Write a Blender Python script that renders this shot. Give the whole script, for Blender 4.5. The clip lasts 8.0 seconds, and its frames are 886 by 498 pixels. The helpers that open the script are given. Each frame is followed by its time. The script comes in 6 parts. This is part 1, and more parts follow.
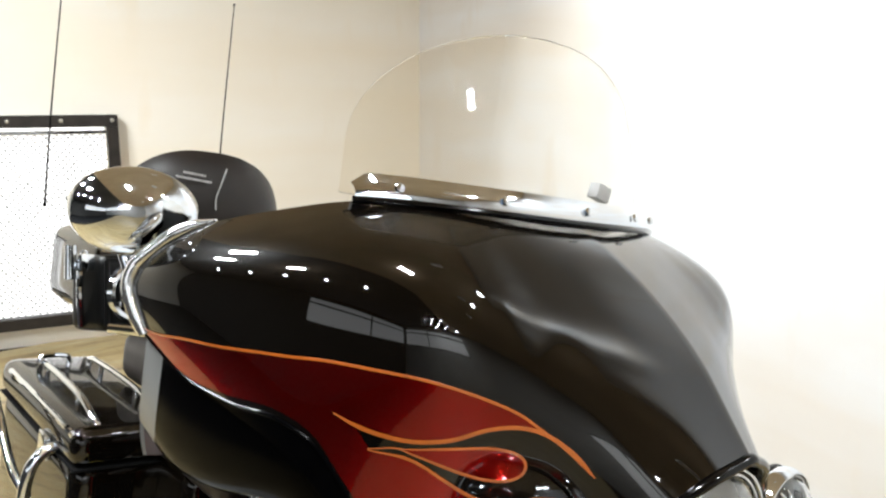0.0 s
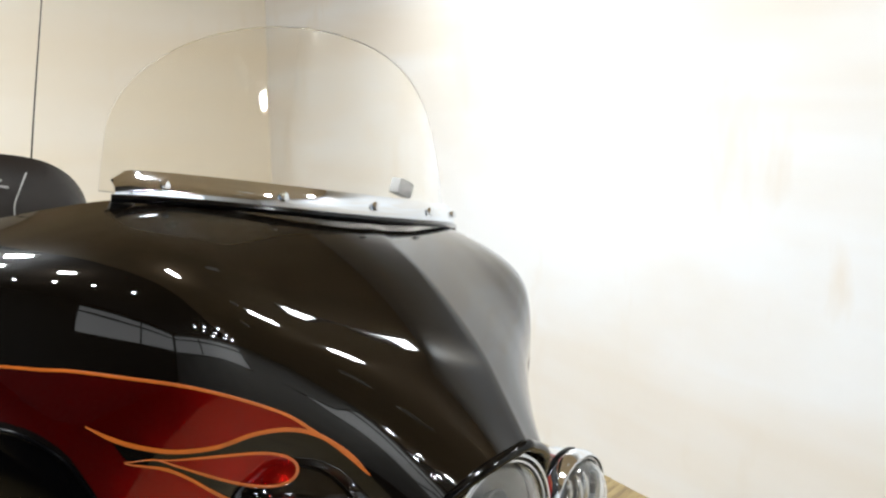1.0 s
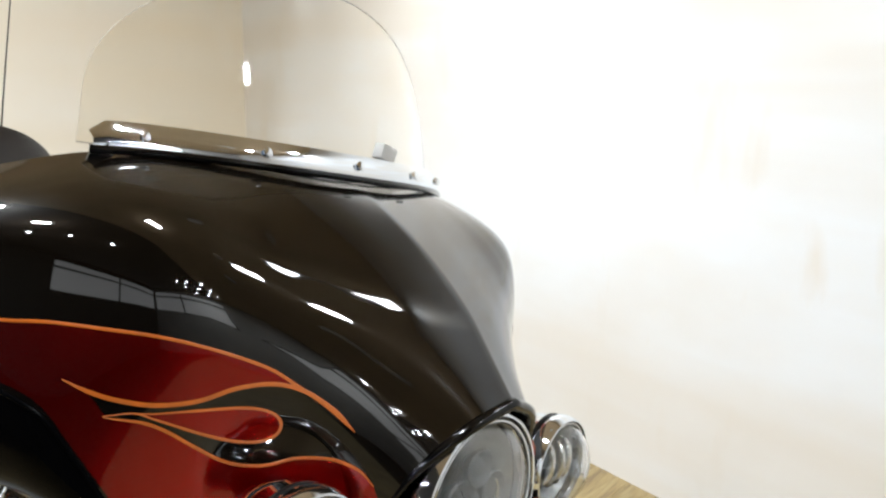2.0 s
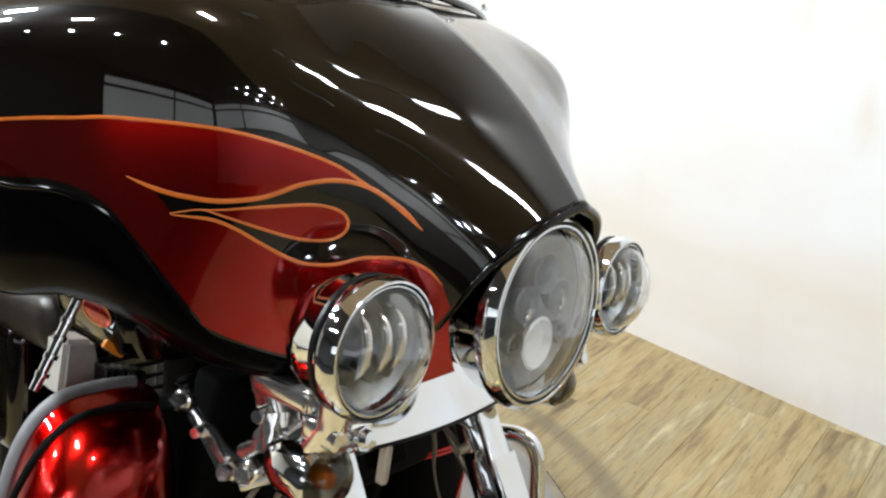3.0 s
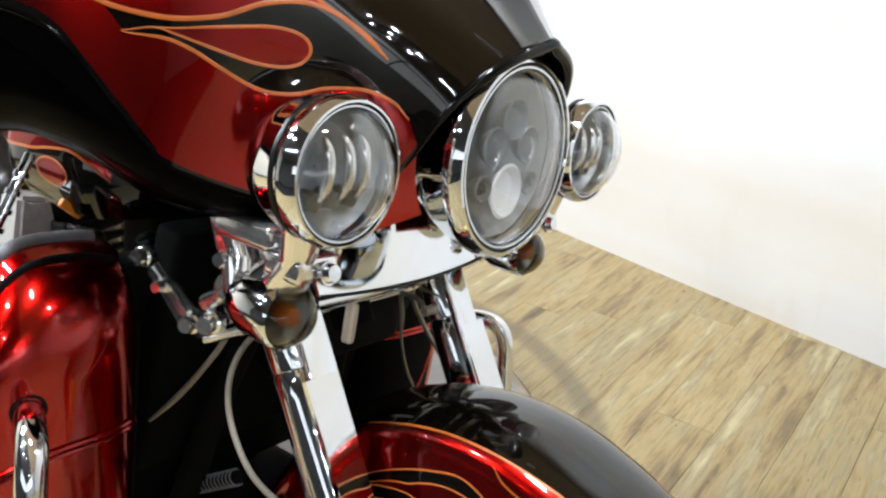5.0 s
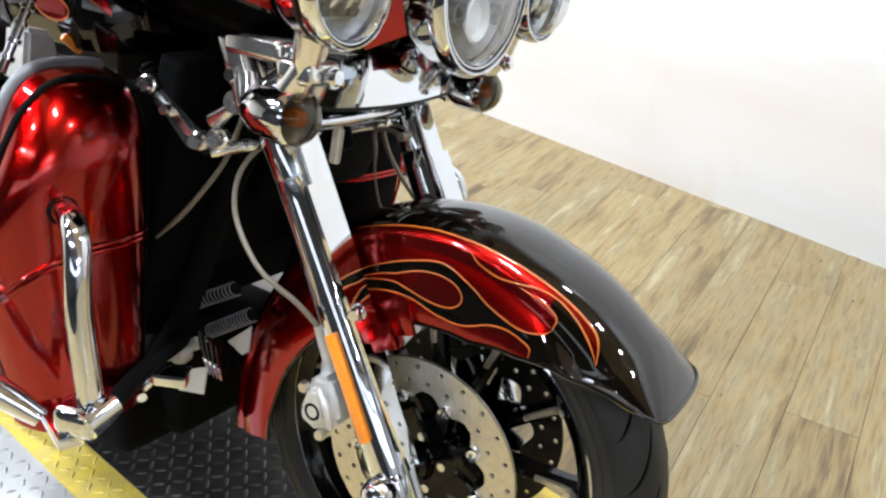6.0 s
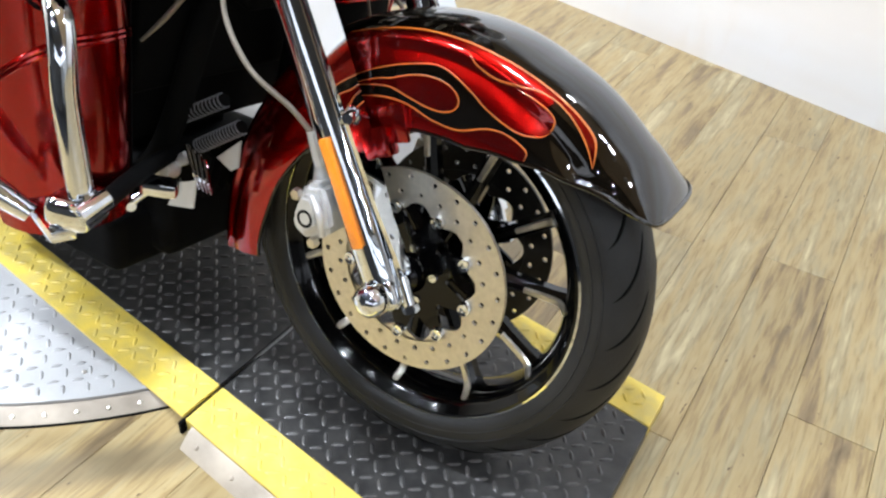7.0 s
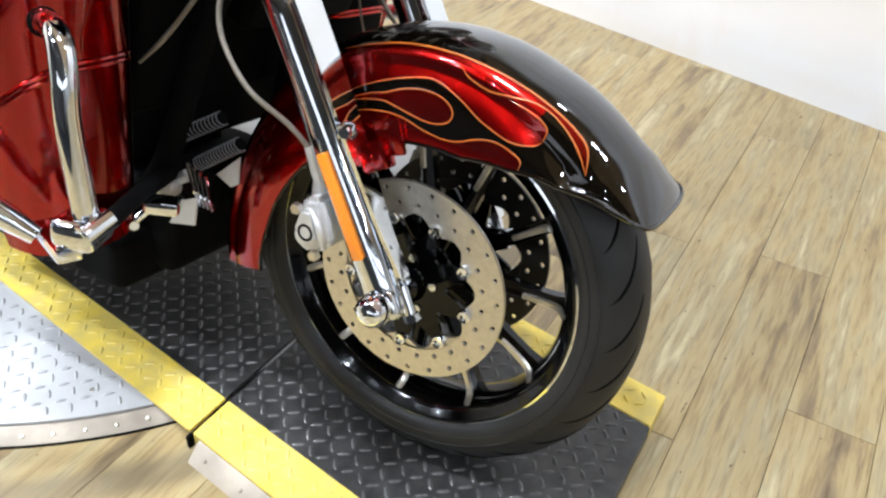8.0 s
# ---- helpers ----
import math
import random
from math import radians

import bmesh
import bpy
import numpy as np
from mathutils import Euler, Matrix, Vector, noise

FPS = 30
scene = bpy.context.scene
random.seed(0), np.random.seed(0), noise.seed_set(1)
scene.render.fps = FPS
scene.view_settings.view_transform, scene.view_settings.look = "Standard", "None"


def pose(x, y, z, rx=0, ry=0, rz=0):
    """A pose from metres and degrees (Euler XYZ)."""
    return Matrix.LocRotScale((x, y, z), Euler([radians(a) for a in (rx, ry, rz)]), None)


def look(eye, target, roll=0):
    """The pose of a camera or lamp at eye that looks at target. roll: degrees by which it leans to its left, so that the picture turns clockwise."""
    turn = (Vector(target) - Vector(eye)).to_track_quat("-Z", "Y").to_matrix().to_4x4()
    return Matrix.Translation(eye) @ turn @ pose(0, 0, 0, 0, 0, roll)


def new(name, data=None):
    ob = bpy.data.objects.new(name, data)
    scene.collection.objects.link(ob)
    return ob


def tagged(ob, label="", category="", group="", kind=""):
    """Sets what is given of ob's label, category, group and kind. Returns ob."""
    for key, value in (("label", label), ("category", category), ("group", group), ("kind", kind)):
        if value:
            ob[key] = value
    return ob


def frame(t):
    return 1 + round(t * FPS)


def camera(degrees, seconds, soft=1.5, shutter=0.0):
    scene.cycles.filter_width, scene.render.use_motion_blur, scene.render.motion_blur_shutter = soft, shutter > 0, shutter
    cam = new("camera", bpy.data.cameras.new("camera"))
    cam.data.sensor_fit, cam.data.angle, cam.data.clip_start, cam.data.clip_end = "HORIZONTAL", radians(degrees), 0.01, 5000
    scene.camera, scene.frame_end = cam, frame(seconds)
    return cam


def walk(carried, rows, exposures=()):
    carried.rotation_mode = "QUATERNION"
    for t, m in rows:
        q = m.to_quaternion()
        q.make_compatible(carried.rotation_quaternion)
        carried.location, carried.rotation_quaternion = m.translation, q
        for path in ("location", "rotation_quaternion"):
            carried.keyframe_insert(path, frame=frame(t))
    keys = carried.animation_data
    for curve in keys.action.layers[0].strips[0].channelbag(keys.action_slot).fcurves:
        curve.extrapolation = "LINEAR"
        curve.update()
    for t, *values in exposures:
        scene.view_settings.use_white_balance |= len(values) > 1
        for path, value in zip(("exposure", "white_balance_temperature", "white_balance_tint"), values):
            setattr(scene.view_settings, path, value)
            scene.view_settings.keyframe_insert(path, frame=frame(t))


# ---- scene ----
cam = camera(57.95, 8.0, soft=2.4)
# seconds, eye in metres, turn in degrees
PATH = [
    (0.0, 0.3606, -0.5622, 1.4171, 78.70, -0.19, 49.10),
    (0.5, 0.4052, -0.5103, 1.4108, 79.00, 0.55, 44.01),
    (1.0, 0.4233, -0.4755, 1.4060, 78.87, -0.07, 39.80),
    (1.2, 0.4236, -0.4803, 1.4011, 79.16, -0.69, 38.40),
    (2.3, 0.3987, -0.4801, 1.3609, 77.22, -0.74, 38.26),
    (2.5, 0.3901, -0.4855, 1.3573, 75.71, -0.43, 39.29),
    (3.0, 0.3799, -0.5070, 1.2624, 71.24, 0.82, 39.44),
    (3.5, 0.3763, -0.5173, 1.2083, 67.21, -0.38, 38.37),
    (4.0, 0.3762, -0.4945, 1.2054, 66.74, -0.72, 39.85),
    (4.2, 0.3711, -0.4773, 1.1977, 67.01, -1.10, 39.42),
    (5.3, 0.4272, -0.5739, 1.1583, 66.64, 0.52, 36.21),
    (5.5, 0.4475, -0.6254, 1.1613, 65.21, 0.79, 34.91),
    (6.0, 0.4483, -0.7031, 1.1147, 60.92, -1.95, 32.59),
    (6.5, 0.4567, -0.7293, 1.0612, 57.37, -3.14, 31.34),
    (7.0, 0.4586, -0.7470, 1.0294, 52.55, -3.74, 32.04),
    (7.5, 0.4621, -0.7562, 1.0183, 51.82, -3.33, 32.13),
    (8.0, 0.4659, -0.7586, 1.0437, 53.09, -2.38, 30.94),
]
walk(cam, [(t, pose(x, y, z, rx, ry, rz)) for t, x, y, z, rx, ry, rz in PATH],
     exposures=[(0.0, -0.08, 6500, 10), (1.0, -0.22, 6500, 10), (2.5, -0.18, 6450, 10), (3.5, -0.08, 6400, 10), (5.5, 0.06, 6200, 11), (7.0, 0.18, 6050, 13), (8.0, 0.18, 6050, 13)])

# ---- light ----
world = bpy.data.worlds.new("world")
world.use_nodes = True
world.node_tree.nodes["Background"].inputs[0].default_value = (0.9, 0.93, 1.0, 1)
world.node_tree.nodes["Background"].inputs[1].default_value = 0.15
scene.world = world
CEIL = 3.1


def area_lamp(name, at, target, sx, sy, watts, colour=(1.0, 0.985, 0.965)):
    data = bpy.data.lights.new(name, "AREA")
    data.shape, data.size, data.size_y, data.energy, data.color = "RECTANGLE" if sx != sy else "ELLIPSE", sx, sy, watts, colour
    ob = new(name, data)
    ob.matrix_world = look(at, target)
    return ob


# oblong ceiling panels round the motorcycle: above it, by the backdrop, ahead of it, and behind it
# the fourth is a fill lamp added to brighten the near floor
PANELS = [(0.10, -0.35, 70, 0.4), (0.90, 1.40, 8, 0.2), (1.95, 0.60, 28, 0.2), (-1.3, -1.75, 55, 0.3), (-2.5, -0.8, 105, 0.5), (-2.75, -1.4, 105, 0.5)]
for tx, ty, watts, long in PANELS:
    area_lamp("panel_and_fill_light", (tx, ty, CEIL - 0.075), (tx, ty + 0.001, 0), long, 0.11, watts, (0.92, 0.975, 1.0))
# rows of small round downlights further back in the room
SPOTS = [(x, y) for x in (4.6, 5.4, 6.2) for y in (-2.4, -3.1, -3.8)] + [(x, -3.0) for x in (-3.4, -2.4, -1.5, -0.6, 0.5)]
for tx, ty in SPOTS:
    area_lamp("down_light", (tx, ty, CEIL - 0.012), (tx, ty + 0.001, 0), 0.10, 0.10, 14, (0.92, 0.975, 1.0))
# spots added, with no lamp seen there, to flood the backdrop
WALL_FILL = [(-1.7, 1.10, 205), (-0.1, 0.75, 67), (1.5, 0.30, 62), (3.0, -0.1, 54)]
for tx, ty, watts in WALL_FILL:
    data = bpy.data.lights.new("backdrop_fill", "SPOT")
    data.energy, data.spot_size, data.spot_blend, data.shadow_soft_size = watts, radians(88), 1.0, 0.06
    data.color = (0.92, 0.975, 1.0)
    new("backdrop_fill", data).matrix_world = look((tx, ty, CEIL - 0.2), (tx + 0.27, ty + 1.0, 1.75))

# ---- materials ----


def mat(name, colour, rough=0.4, metal=0.0, coat=0.0, vary=0.0, scale=30.0, bump=0.0, bump_scale=200.0, spec=0.5, dark=None, rough_vary=0.0, coat_ior=1.5, tint=None):
    m = bpy.data.materials.new(name)
    m.use_nodes = True
    nt = m.node_tree
    b = nt.nodes["Principled BSDF"]
    b.inputs["Base Color"].default_value = (*colour, 1)
    b.inputs["Roughness"].default_value = rough
    b.inputs["Metallic"].default_value = metal
    b.inputs["Coat Weight"].default_value = coat
    b.inputs["Coat Roughness"].default_value = 0.03
    b.inputs["Coat IOR"].default_value = coat_ior
    b.inputs["Specular IOR Level"].default_value = spec
    if tint:
        b.inputs["Specular Tint"].default_value = (*tint, 1)
    tc = nt.nodes.new("ShaderNodeTexCoord")
    if vary or rough_vary:
        n1 = nt.nodes.new("ShaderNodeTexNoise")
        n1.inputs["Scale"].default_value, n1.inputs["Detail"].default_value = scale, 6
        nt.links.new(tc.outputs["Object"], n1.inputs["Vector"])
    if vary:
        mix = nt.nodes.new("ShaderNodeMix")
        mix.data_type = "RGBA"
        c2 = dark or tuple(c * (1 - vary) for c in colour)
        mix.inputs[6].default_value, mix.inputs[7].default_value = (*c2, 1), (*colour, 1)
        ramp = nt.nodes.new("ShaderNodeMapRange")
        ramp.inputs[1].default_value, ramp.inputs[2].default_value = 0.35, 0.65
        nt.links.new(n1.outputs["Fac"], ramp.inputs[0])
        nt.links.new(ramp.outputs[0], mix.inputs[0])
        nt.links.new(mix.outputs[2], b.inputs["Base Color"])
    if rough_vary:
        r2 = nt.nodes.new("ShaderNodeMapRange")
        r2.inputs[1].default_value, r2.inputs[2].default_value = 0.3, 0.7
        r2.inputs[3].default_value, r2.inputs[4].default_value = max(rough - rough_vary, 0.0), rough + rough_vary
        nt.links.new(n1.outputs["Fac"], r2.inputs[0])
        nt.links.new(r2.outputs[0], b.inputs["Roughness"])
    if bump:
        n2 = nt.nodes.new("ShaderNodeTexNoise")
        n2.inputs["Scale"].default_value, n2.inputs["Detail"].default_value = bump_scale, 4
        nt.links.new(tc.outputs["Object"], n2.inputs["Vector"])
        bp = nt.nodes.new("ShaderNodeBump")
        bp.inputs["Strength"].default_value, bp.inputs["Distance"].default_value = bump, 0.002
        nt.links.new(n2.outputs["Fac"], bp.inputs["Height"])
        nt.links.new(bp.outputs[0], b.inputs["Normal"])
    return m


def glass(name, colour=(1, 1, 1), rough=0.0, ior=1.45):
    m = bpy.data.materials.new(name)
    m.use_nodes = True
    b = m.node_tree.nodes["Principled BSDF"]
    b.inputs["Base Color"].default_value = (*colour, 1)
    b.inputs["Roughness"].default_value, b.inputs["IOR"].default_value = rough, ior
    b.inputs["Transmission Weight"].default_value = 1.0
    return m


def glow(name, colour, power):
    m = bpy.data.materials.new(name)
    m.use_nodes = True
    b = m.node_tree.nodes["Principled BSDF"]
    b.inputs["Emission Color"].default_value, b.inputs["Emission Strength"].default_value = (*colour, 1), power
    return m



def backdrop_paint(name, colour, band_and_stain):
    """Wall paint with wide soft bands, light falloff put into the colour, and a few rubbed, slanting stains."""
    m = mat(name, colour, 0.7, bump=0.08, bump_scale=60)
    nt = m.node_tree
    b = nt.nodes["Principled BSDF"]
    geo = nt.nodes.new("ShaderNodeNewGeometry")
    col = None
    for scale, turn, lo, hi, most in (((0.22, 0.22, 1.9), 0.0, 0.42, 0.62, 1.0), ((0.9, 0.9, 1.6), 0.0, 0.48, 0.68, 0.6), ((5.5, 5.5, 1.6), 0.6, 0.56, 0.70, 0.7)):
        mp = nt.nodes.new("ShaderNodeMapping")
        mp.inputs["Scale"].default_value = scale
        mp.inputs["Rotation"].default_value = (0, turn, 0)
        mp.inputs["Location"].default_value = (0.3, 0.0, 0.25)
        nt.links.new(geo.outputs["Position"], mp.inputs[0])
        n = nt.nodes.new("ShaderNodeTexNoise")
        n.inputs["Scale"].default_value, n.inputs["Detail"].default_value = 1.0, 4
        nt.links.new(mp.outputs[0], n.inputs["Vector"])
        r = nt.nodes.new("ShaderNodeMapRange")
        r.inputs[1].default_value, r.inputs[2].default_value, r.inputs[4].default_value = lo, hi, most
        nt.links.new(n.outputs["Fac"], r.inputs[0])
        mix = nt.nodes.new("ShaderNodeMix")
        mix.data_type = "RGBA"
        mix.inputs[6].default_value, mix.inputs[7].default_value = (*colour, 1), (*band_and_stain, 1)
        if col:
            nt.links.new(col, mix.inputs[6])
        nt.links.new(r.outputs[0], mix.inputs[0])
        col = mix.outputs[2]
    nt.links.new(col, b.inputs["Base Color"])
    return m


M_BLACK = mat("brown_black_paint", (0.0042, 0.0028, 0.0016), 0.30, 0.5, 1.0, 0.45, 900, spec=0.05, coat_ior=1.6, tint=(0.10, 0.07, 0.05))
M_RED = mat("candy_red_paint", (0.40, 0.0037, 0.0022), 0.22, 0.985, 1.0, 0.22, 900, coat_ior=1.5, tint=(0.7, 0.10, 0.06))
M_ORANGE = mat("orange_pinstripe", (0.46, 0.105, 0.008), 0.35, 0.0, 1.0, 0.2, 60)
M_CHROME = mat("chrome", (0.80, 0.835, 0.88), 0.05, 1.0, rough_vary=0.03, scale=40)
M_STEEL = mat("brushed_steel", (0.78, 0.74, 0.66), 0.34, 1.0, vary=0.12, scale=120, bump=0.15, bump_scale=500)
M_DARKSHADED = mat("dark_and_shaded_steel", (0.045, 0.043, 0.040), 0.4, 0.8, vary=0.2, scale=80)
M_CAST = mat("cast_aluminium", (0.72, 0.72, 0.71), 0.38, 0.55, vary=0.12, scale=80, bump=0.25, bump_scale=350)
M_RUBBER = mat("tyre_rubber", (0.0125, 0.0125, 0.0132), 0.52, vary=0.3, scale=25, bump=0.3, bump_scale=300, spec=0.4)
M_GLOSSBLACK = mat("gloss_black", (0.0010, 0.0010, 0.0011), 0.12, 0.0, 0.5, 0.2, 40, spec=0.15, coat_ior=1.35)
M_SATIN = mat("satin_black_plastic", (0.0018, 0.0018, 0.0019), 0.33, vary=0.25, scale=60, bump=0.15, bump_scale=500, spec=0.2)
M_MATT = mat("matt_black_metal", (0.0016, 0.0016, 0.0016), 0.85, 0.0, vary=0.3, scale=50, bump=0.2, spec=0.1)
M_PEWTER = mat("bright_polished_metal", (0.93, 0.93, 0.93), 0.13, 0.95, rough_vary=0.06, scale=30)
M_GREY = mat("grey_rubber_edge", (0.16, 0.16, 0.17), 0.5, vary=0.2, scale=50)
M_LEATHER = mat("dark_leather", (0.013, 0.0092, 0.0075), 0.36, vary=0.25, scale=30, bump=0.4, bump_scale=260, spec=0.4)
M_STITCH = mat("grey_thread", (0.35, 0.34, 0.33), 0.7, vary=0.2, scale=90)
M_CLEAR = glass("clear_screen", (0.975, 0.955, 0.90))
M_LENS = glass("lamp_lens", (0.93, 0.94, 0.95), ior=1.6)
M_SMOKE = glass("smoked_lens", (0.32, 0.29, 0.22))
M_AMBER = mat("amber_reflector", (0.95, 0.28, 0.01), 0.3, 0.0, 0.5, 0.12, 300, bump=0.4, bump_scale=700)
M_BULB = mat("amber_bulb", (0.85, 0.22, 0.02), 0.25, vary=0.2, scale=120)
M_DIM = mat("lamp_reflector", (0.27, 0.28, 0.29), 0.42, 0.8, vary=0.3, scale=60)
M_SILVER = mat("satin_silver", (0.90, 0.90, 0.89), 0.12, 1.0, rough_vary=0.05, scale=30)
M_FLAP = mat("grey_smooth_plastic", (0.16, 0.165, 0.17), 0.35, vary=0.15, scale=12)
M_TAN = mat("tan_floor_in_slot", (0.78, 0.70, 0.58), 0.4, vary=0.1, scale=60)
M_WHITE = mat("white_reflector", (0.64, 0.64, 0.62), 0.3, vary=0.06, scale=40)
M_CABLE = mat("braided_hose", (0.27, 0.235, 0.185), 0.4, 0.3, vary=0.3, scale=400, bump=0.4, bump_scale=900)
M_WALL = backdrop_paint("white_backdrop_paint", (0.705, 0.715, 0.735), (0.650, 0.598, 0.535))
M_BEIGE = backdrop_paint("beige_wall_paint", (0.79, 0.74, 0.66), (0.77, 0.69, 0.57))
M_CEIL = mat("ceiling_paint", (0.50, 0.39, 0.26), 0.8, vary=0.1, scale=2)
M_DARKCEIL = mat("dark_ceiling_paint", (0.050, 0.047, 0.043), 0.85, vary=0.15, scale=2)
M_INNER = mat("dark_inner_plastic", (0.0010, 0.0010, 0.0012), 0.16, 0.0, 0.0, 0.2, 40, bump=0.05, bump_scale=300, spec=0.022)
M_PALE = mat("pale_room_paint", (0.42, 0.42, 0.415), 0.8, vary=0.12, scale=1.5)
# near black on the unseen south wall so that its reflections stay dark
M_ROOM = mat("dark_unseen_wall", (0.040, 0.039, 0.038), 0.8, vary=0.12, scale=1.5)
M_IRON = mat("dark_iron", (0.030, 0.024, 0.020), 0.5, 0.5, vary=0.4, scale=14)
M_SHOP = glow("daylit_window", (0.93, 0.97, 1.0), 1.1)
M_GLOWPANE = glow("glowing_white_pane", (1.0, 1.0, 1.0), 1.7)
M_ZINC = mat("galvanised_mesh", (0.48, 0.48, 0.48), 0.45, 0.4, vary=0.2, scale=60)

# ---- mesh helpers ----


def part(name, bm, material, parent, label="", smooth=True, kind=""):
    me = bpy.data.meshes.new(name)
    bm.to_mesh(me)
    bm.free()
    if smooth:
        for p in me.polygons:
            p.use_smooth = True
        me.set_sharp_from_angle(angle=radians(38))
    if material:
        me.materials.append(material)
    ob = new(name, me)
    ob.parent = parent
    return tagged(ob, label=label, kind=kind)


def grid(rows, close_u=False, close_v=False, cap=False):
    """A mesh over a grid of points: rows of equal length."""
    bm = bmesh.new()
    vs = [[bm.verts.new(p) for p in r] for r in rows]
    nu, nv = len(rows), len(rows[0])
    for i in range(nu if close_u else nu - 1):
        for j in range(nv if close_v else nv - 1):
            q = [vs[i][j], vs[(i + 1) % nu][j], vs[(i + 1) % nu][(j + 1) % nv], vs[i][(j + 1) % nv]]
            try:
                bm.faces.new(q)
            except ValueError:
                pass
    if cap:
        for r in (vs[0], vs[-1]):
            if len(r) > 2:
                try:
                    bm.faces.new(r)
                except ValueError:
                    pass
    bmesh.ops.remove_doubles(bm, verts=bm.verts, dist=1e-6)
    bmesh.ops.recalc_face_normals(bm, faces=bm.faces)
    return bm


def frame_of(axis):
    a = Vector(axis).normalized()
    h = Vector((0, 0, 1)) if abs(a.z) < 0.9 else Vector((1, 0, 0))
    u = h.cross(a).normalized()
    return a, u, a.cross(u)


def revolve(profile, origin=(0, 0, 0), axis=(1, 0, 0), seg=40, a0=0.0, a1=360.0):
    """Profile of (radius, along) turned round an axis."""
    a, u, v = frame_of(axis)
    o = Vector(origin)
    full = a1 - a0 >= 359.9
    n = seg if full else seg + 1
    rows = []
    for r, h in profile:
        r = max(r, 1e-5)
        rows.append([o + a * h + (u * math.cos(k) + v * math.sin(k)) * r for k in (radians(a0 + (a1 - a0) * i / seg) for i in range(n))])
    return grid(rows, close_v=full)


def smooth_line(pts, steps=8):
    """Points along a smooth curve through pts."""
    P = [Vector(p) for p in pts]
    P = [P[0] * 2 - P[1]] + P + [P[-1] * 2 - P[-2]]
    out = []
    for i in range(1, len(P) - 2):
        for k in range(steps):
            t = k / steps
            a, b, c, d = P[i - 1:i + 3]
            out.append(0.5 * ((2 * b) + (c - a) * t + (2 * a - 5 * b + 4 * c - d) * t * t + (3 * b - a - 3 * c + d) * t ** 3))
    return out + [P[-2]]


def tube(pts, r, seg=12, steps=8, curved=True):
    """A round tube along a smooth line; r is one radius or one at each given point."""
    line = smooth_line(pts, steps) if curved else [Vector(p) for p in pts]
    n = len(line)
    radii = [r] * n if not isinstance(r, (list, tuple)) else [float(np.interp(i / (n - 1) * (len(r) - 1), range(len(r)), r)) for i in range(n)]
    rows, side = [], None
    for i, p in enumerate(line):
        d = (line[min(i + 1, n - 1)] - line[max(i - 1, 0)]).normalized()
        if side is None:
            side = frame_of(d)[1]
        side = (side - d * side.dot(d)).normalized()
        up = d.cross(side)
        rows.append([p + (side * math.cos(k) + up * math.sin(k)) * radii[i] for k in (2 * math.pi * j / seg for j in range(seg))])
    return grid(rows, close_v=True, cap=True)


def block(size, m=Matrix(), bevel=0.004, seg=2):
    bm = bmesh.new()
    bmesh.ops.create_cube(bm, size=1, matrix=m @ Matrix.Diagonal((*size, 1)))
    if bevel:
        bmesh.ops.bevel(bm, geom=bm.edges[:], offset=bevel, segments=seg, affect="EDGES", profile=0.6)
    return bm


def join(*bms):
    out = bmesh.new()
    for b in bms:
        me = bpy.data.meshes.new("tmp")
        b.to_mesh(me)
        b.free()
        out.from_mesh(me)
        bpy.data.meshes.remove(me)
    return out


def thicken(bm, t):
    """Gives a sheet a thickness, against its normals for t above 0."""
    bmesh.ops.solidify(bm, geom=bm.faces[:], thickness=t)
    return bm


def prism(outline, depth, m=Matrix(), bevel=0.0):
    """An outline in the plane (x, y), drawn out along z."""
    bm = bmesh.new()
    f = bm.faces.new([bm.verts.new((x, y, 0)) for x, y in outline])
    r = bmesh.ops.extrude_face_region(bm, geom=[f])
    bmesh.ops.translate(bm, verts=[v for v in r["geom"] if isinstance(v, bmesh.types.BMVert)], vec=(0, 0, depth))
    bmesh.ops.recalc_face_normals(bm, faces=bm.faces)
    if bevel:
        bmesh.ops.bevel(bm, geom=bm.edges[:], offset=bevel, segments=2, affect="EDGES")
    bm.transform(m)
    return bm


def mirrored(bm):
    """A copy of a mesh on the other side of y = 0."""
    b = bm.copy()
    b.transform(Matrix.Diagonal((1, -1, 1, 1)))
    bmesh.ops.reverse_faces(b, faces=b.faces)
    return b


def both(name, bm, material, parent, label=""):
    """A part on the near side of the motorcycle and its mirror image."""
    other = mirrored(bm)
    return part(name, bm, material, parent, label), part(name, other, material, parent, label)


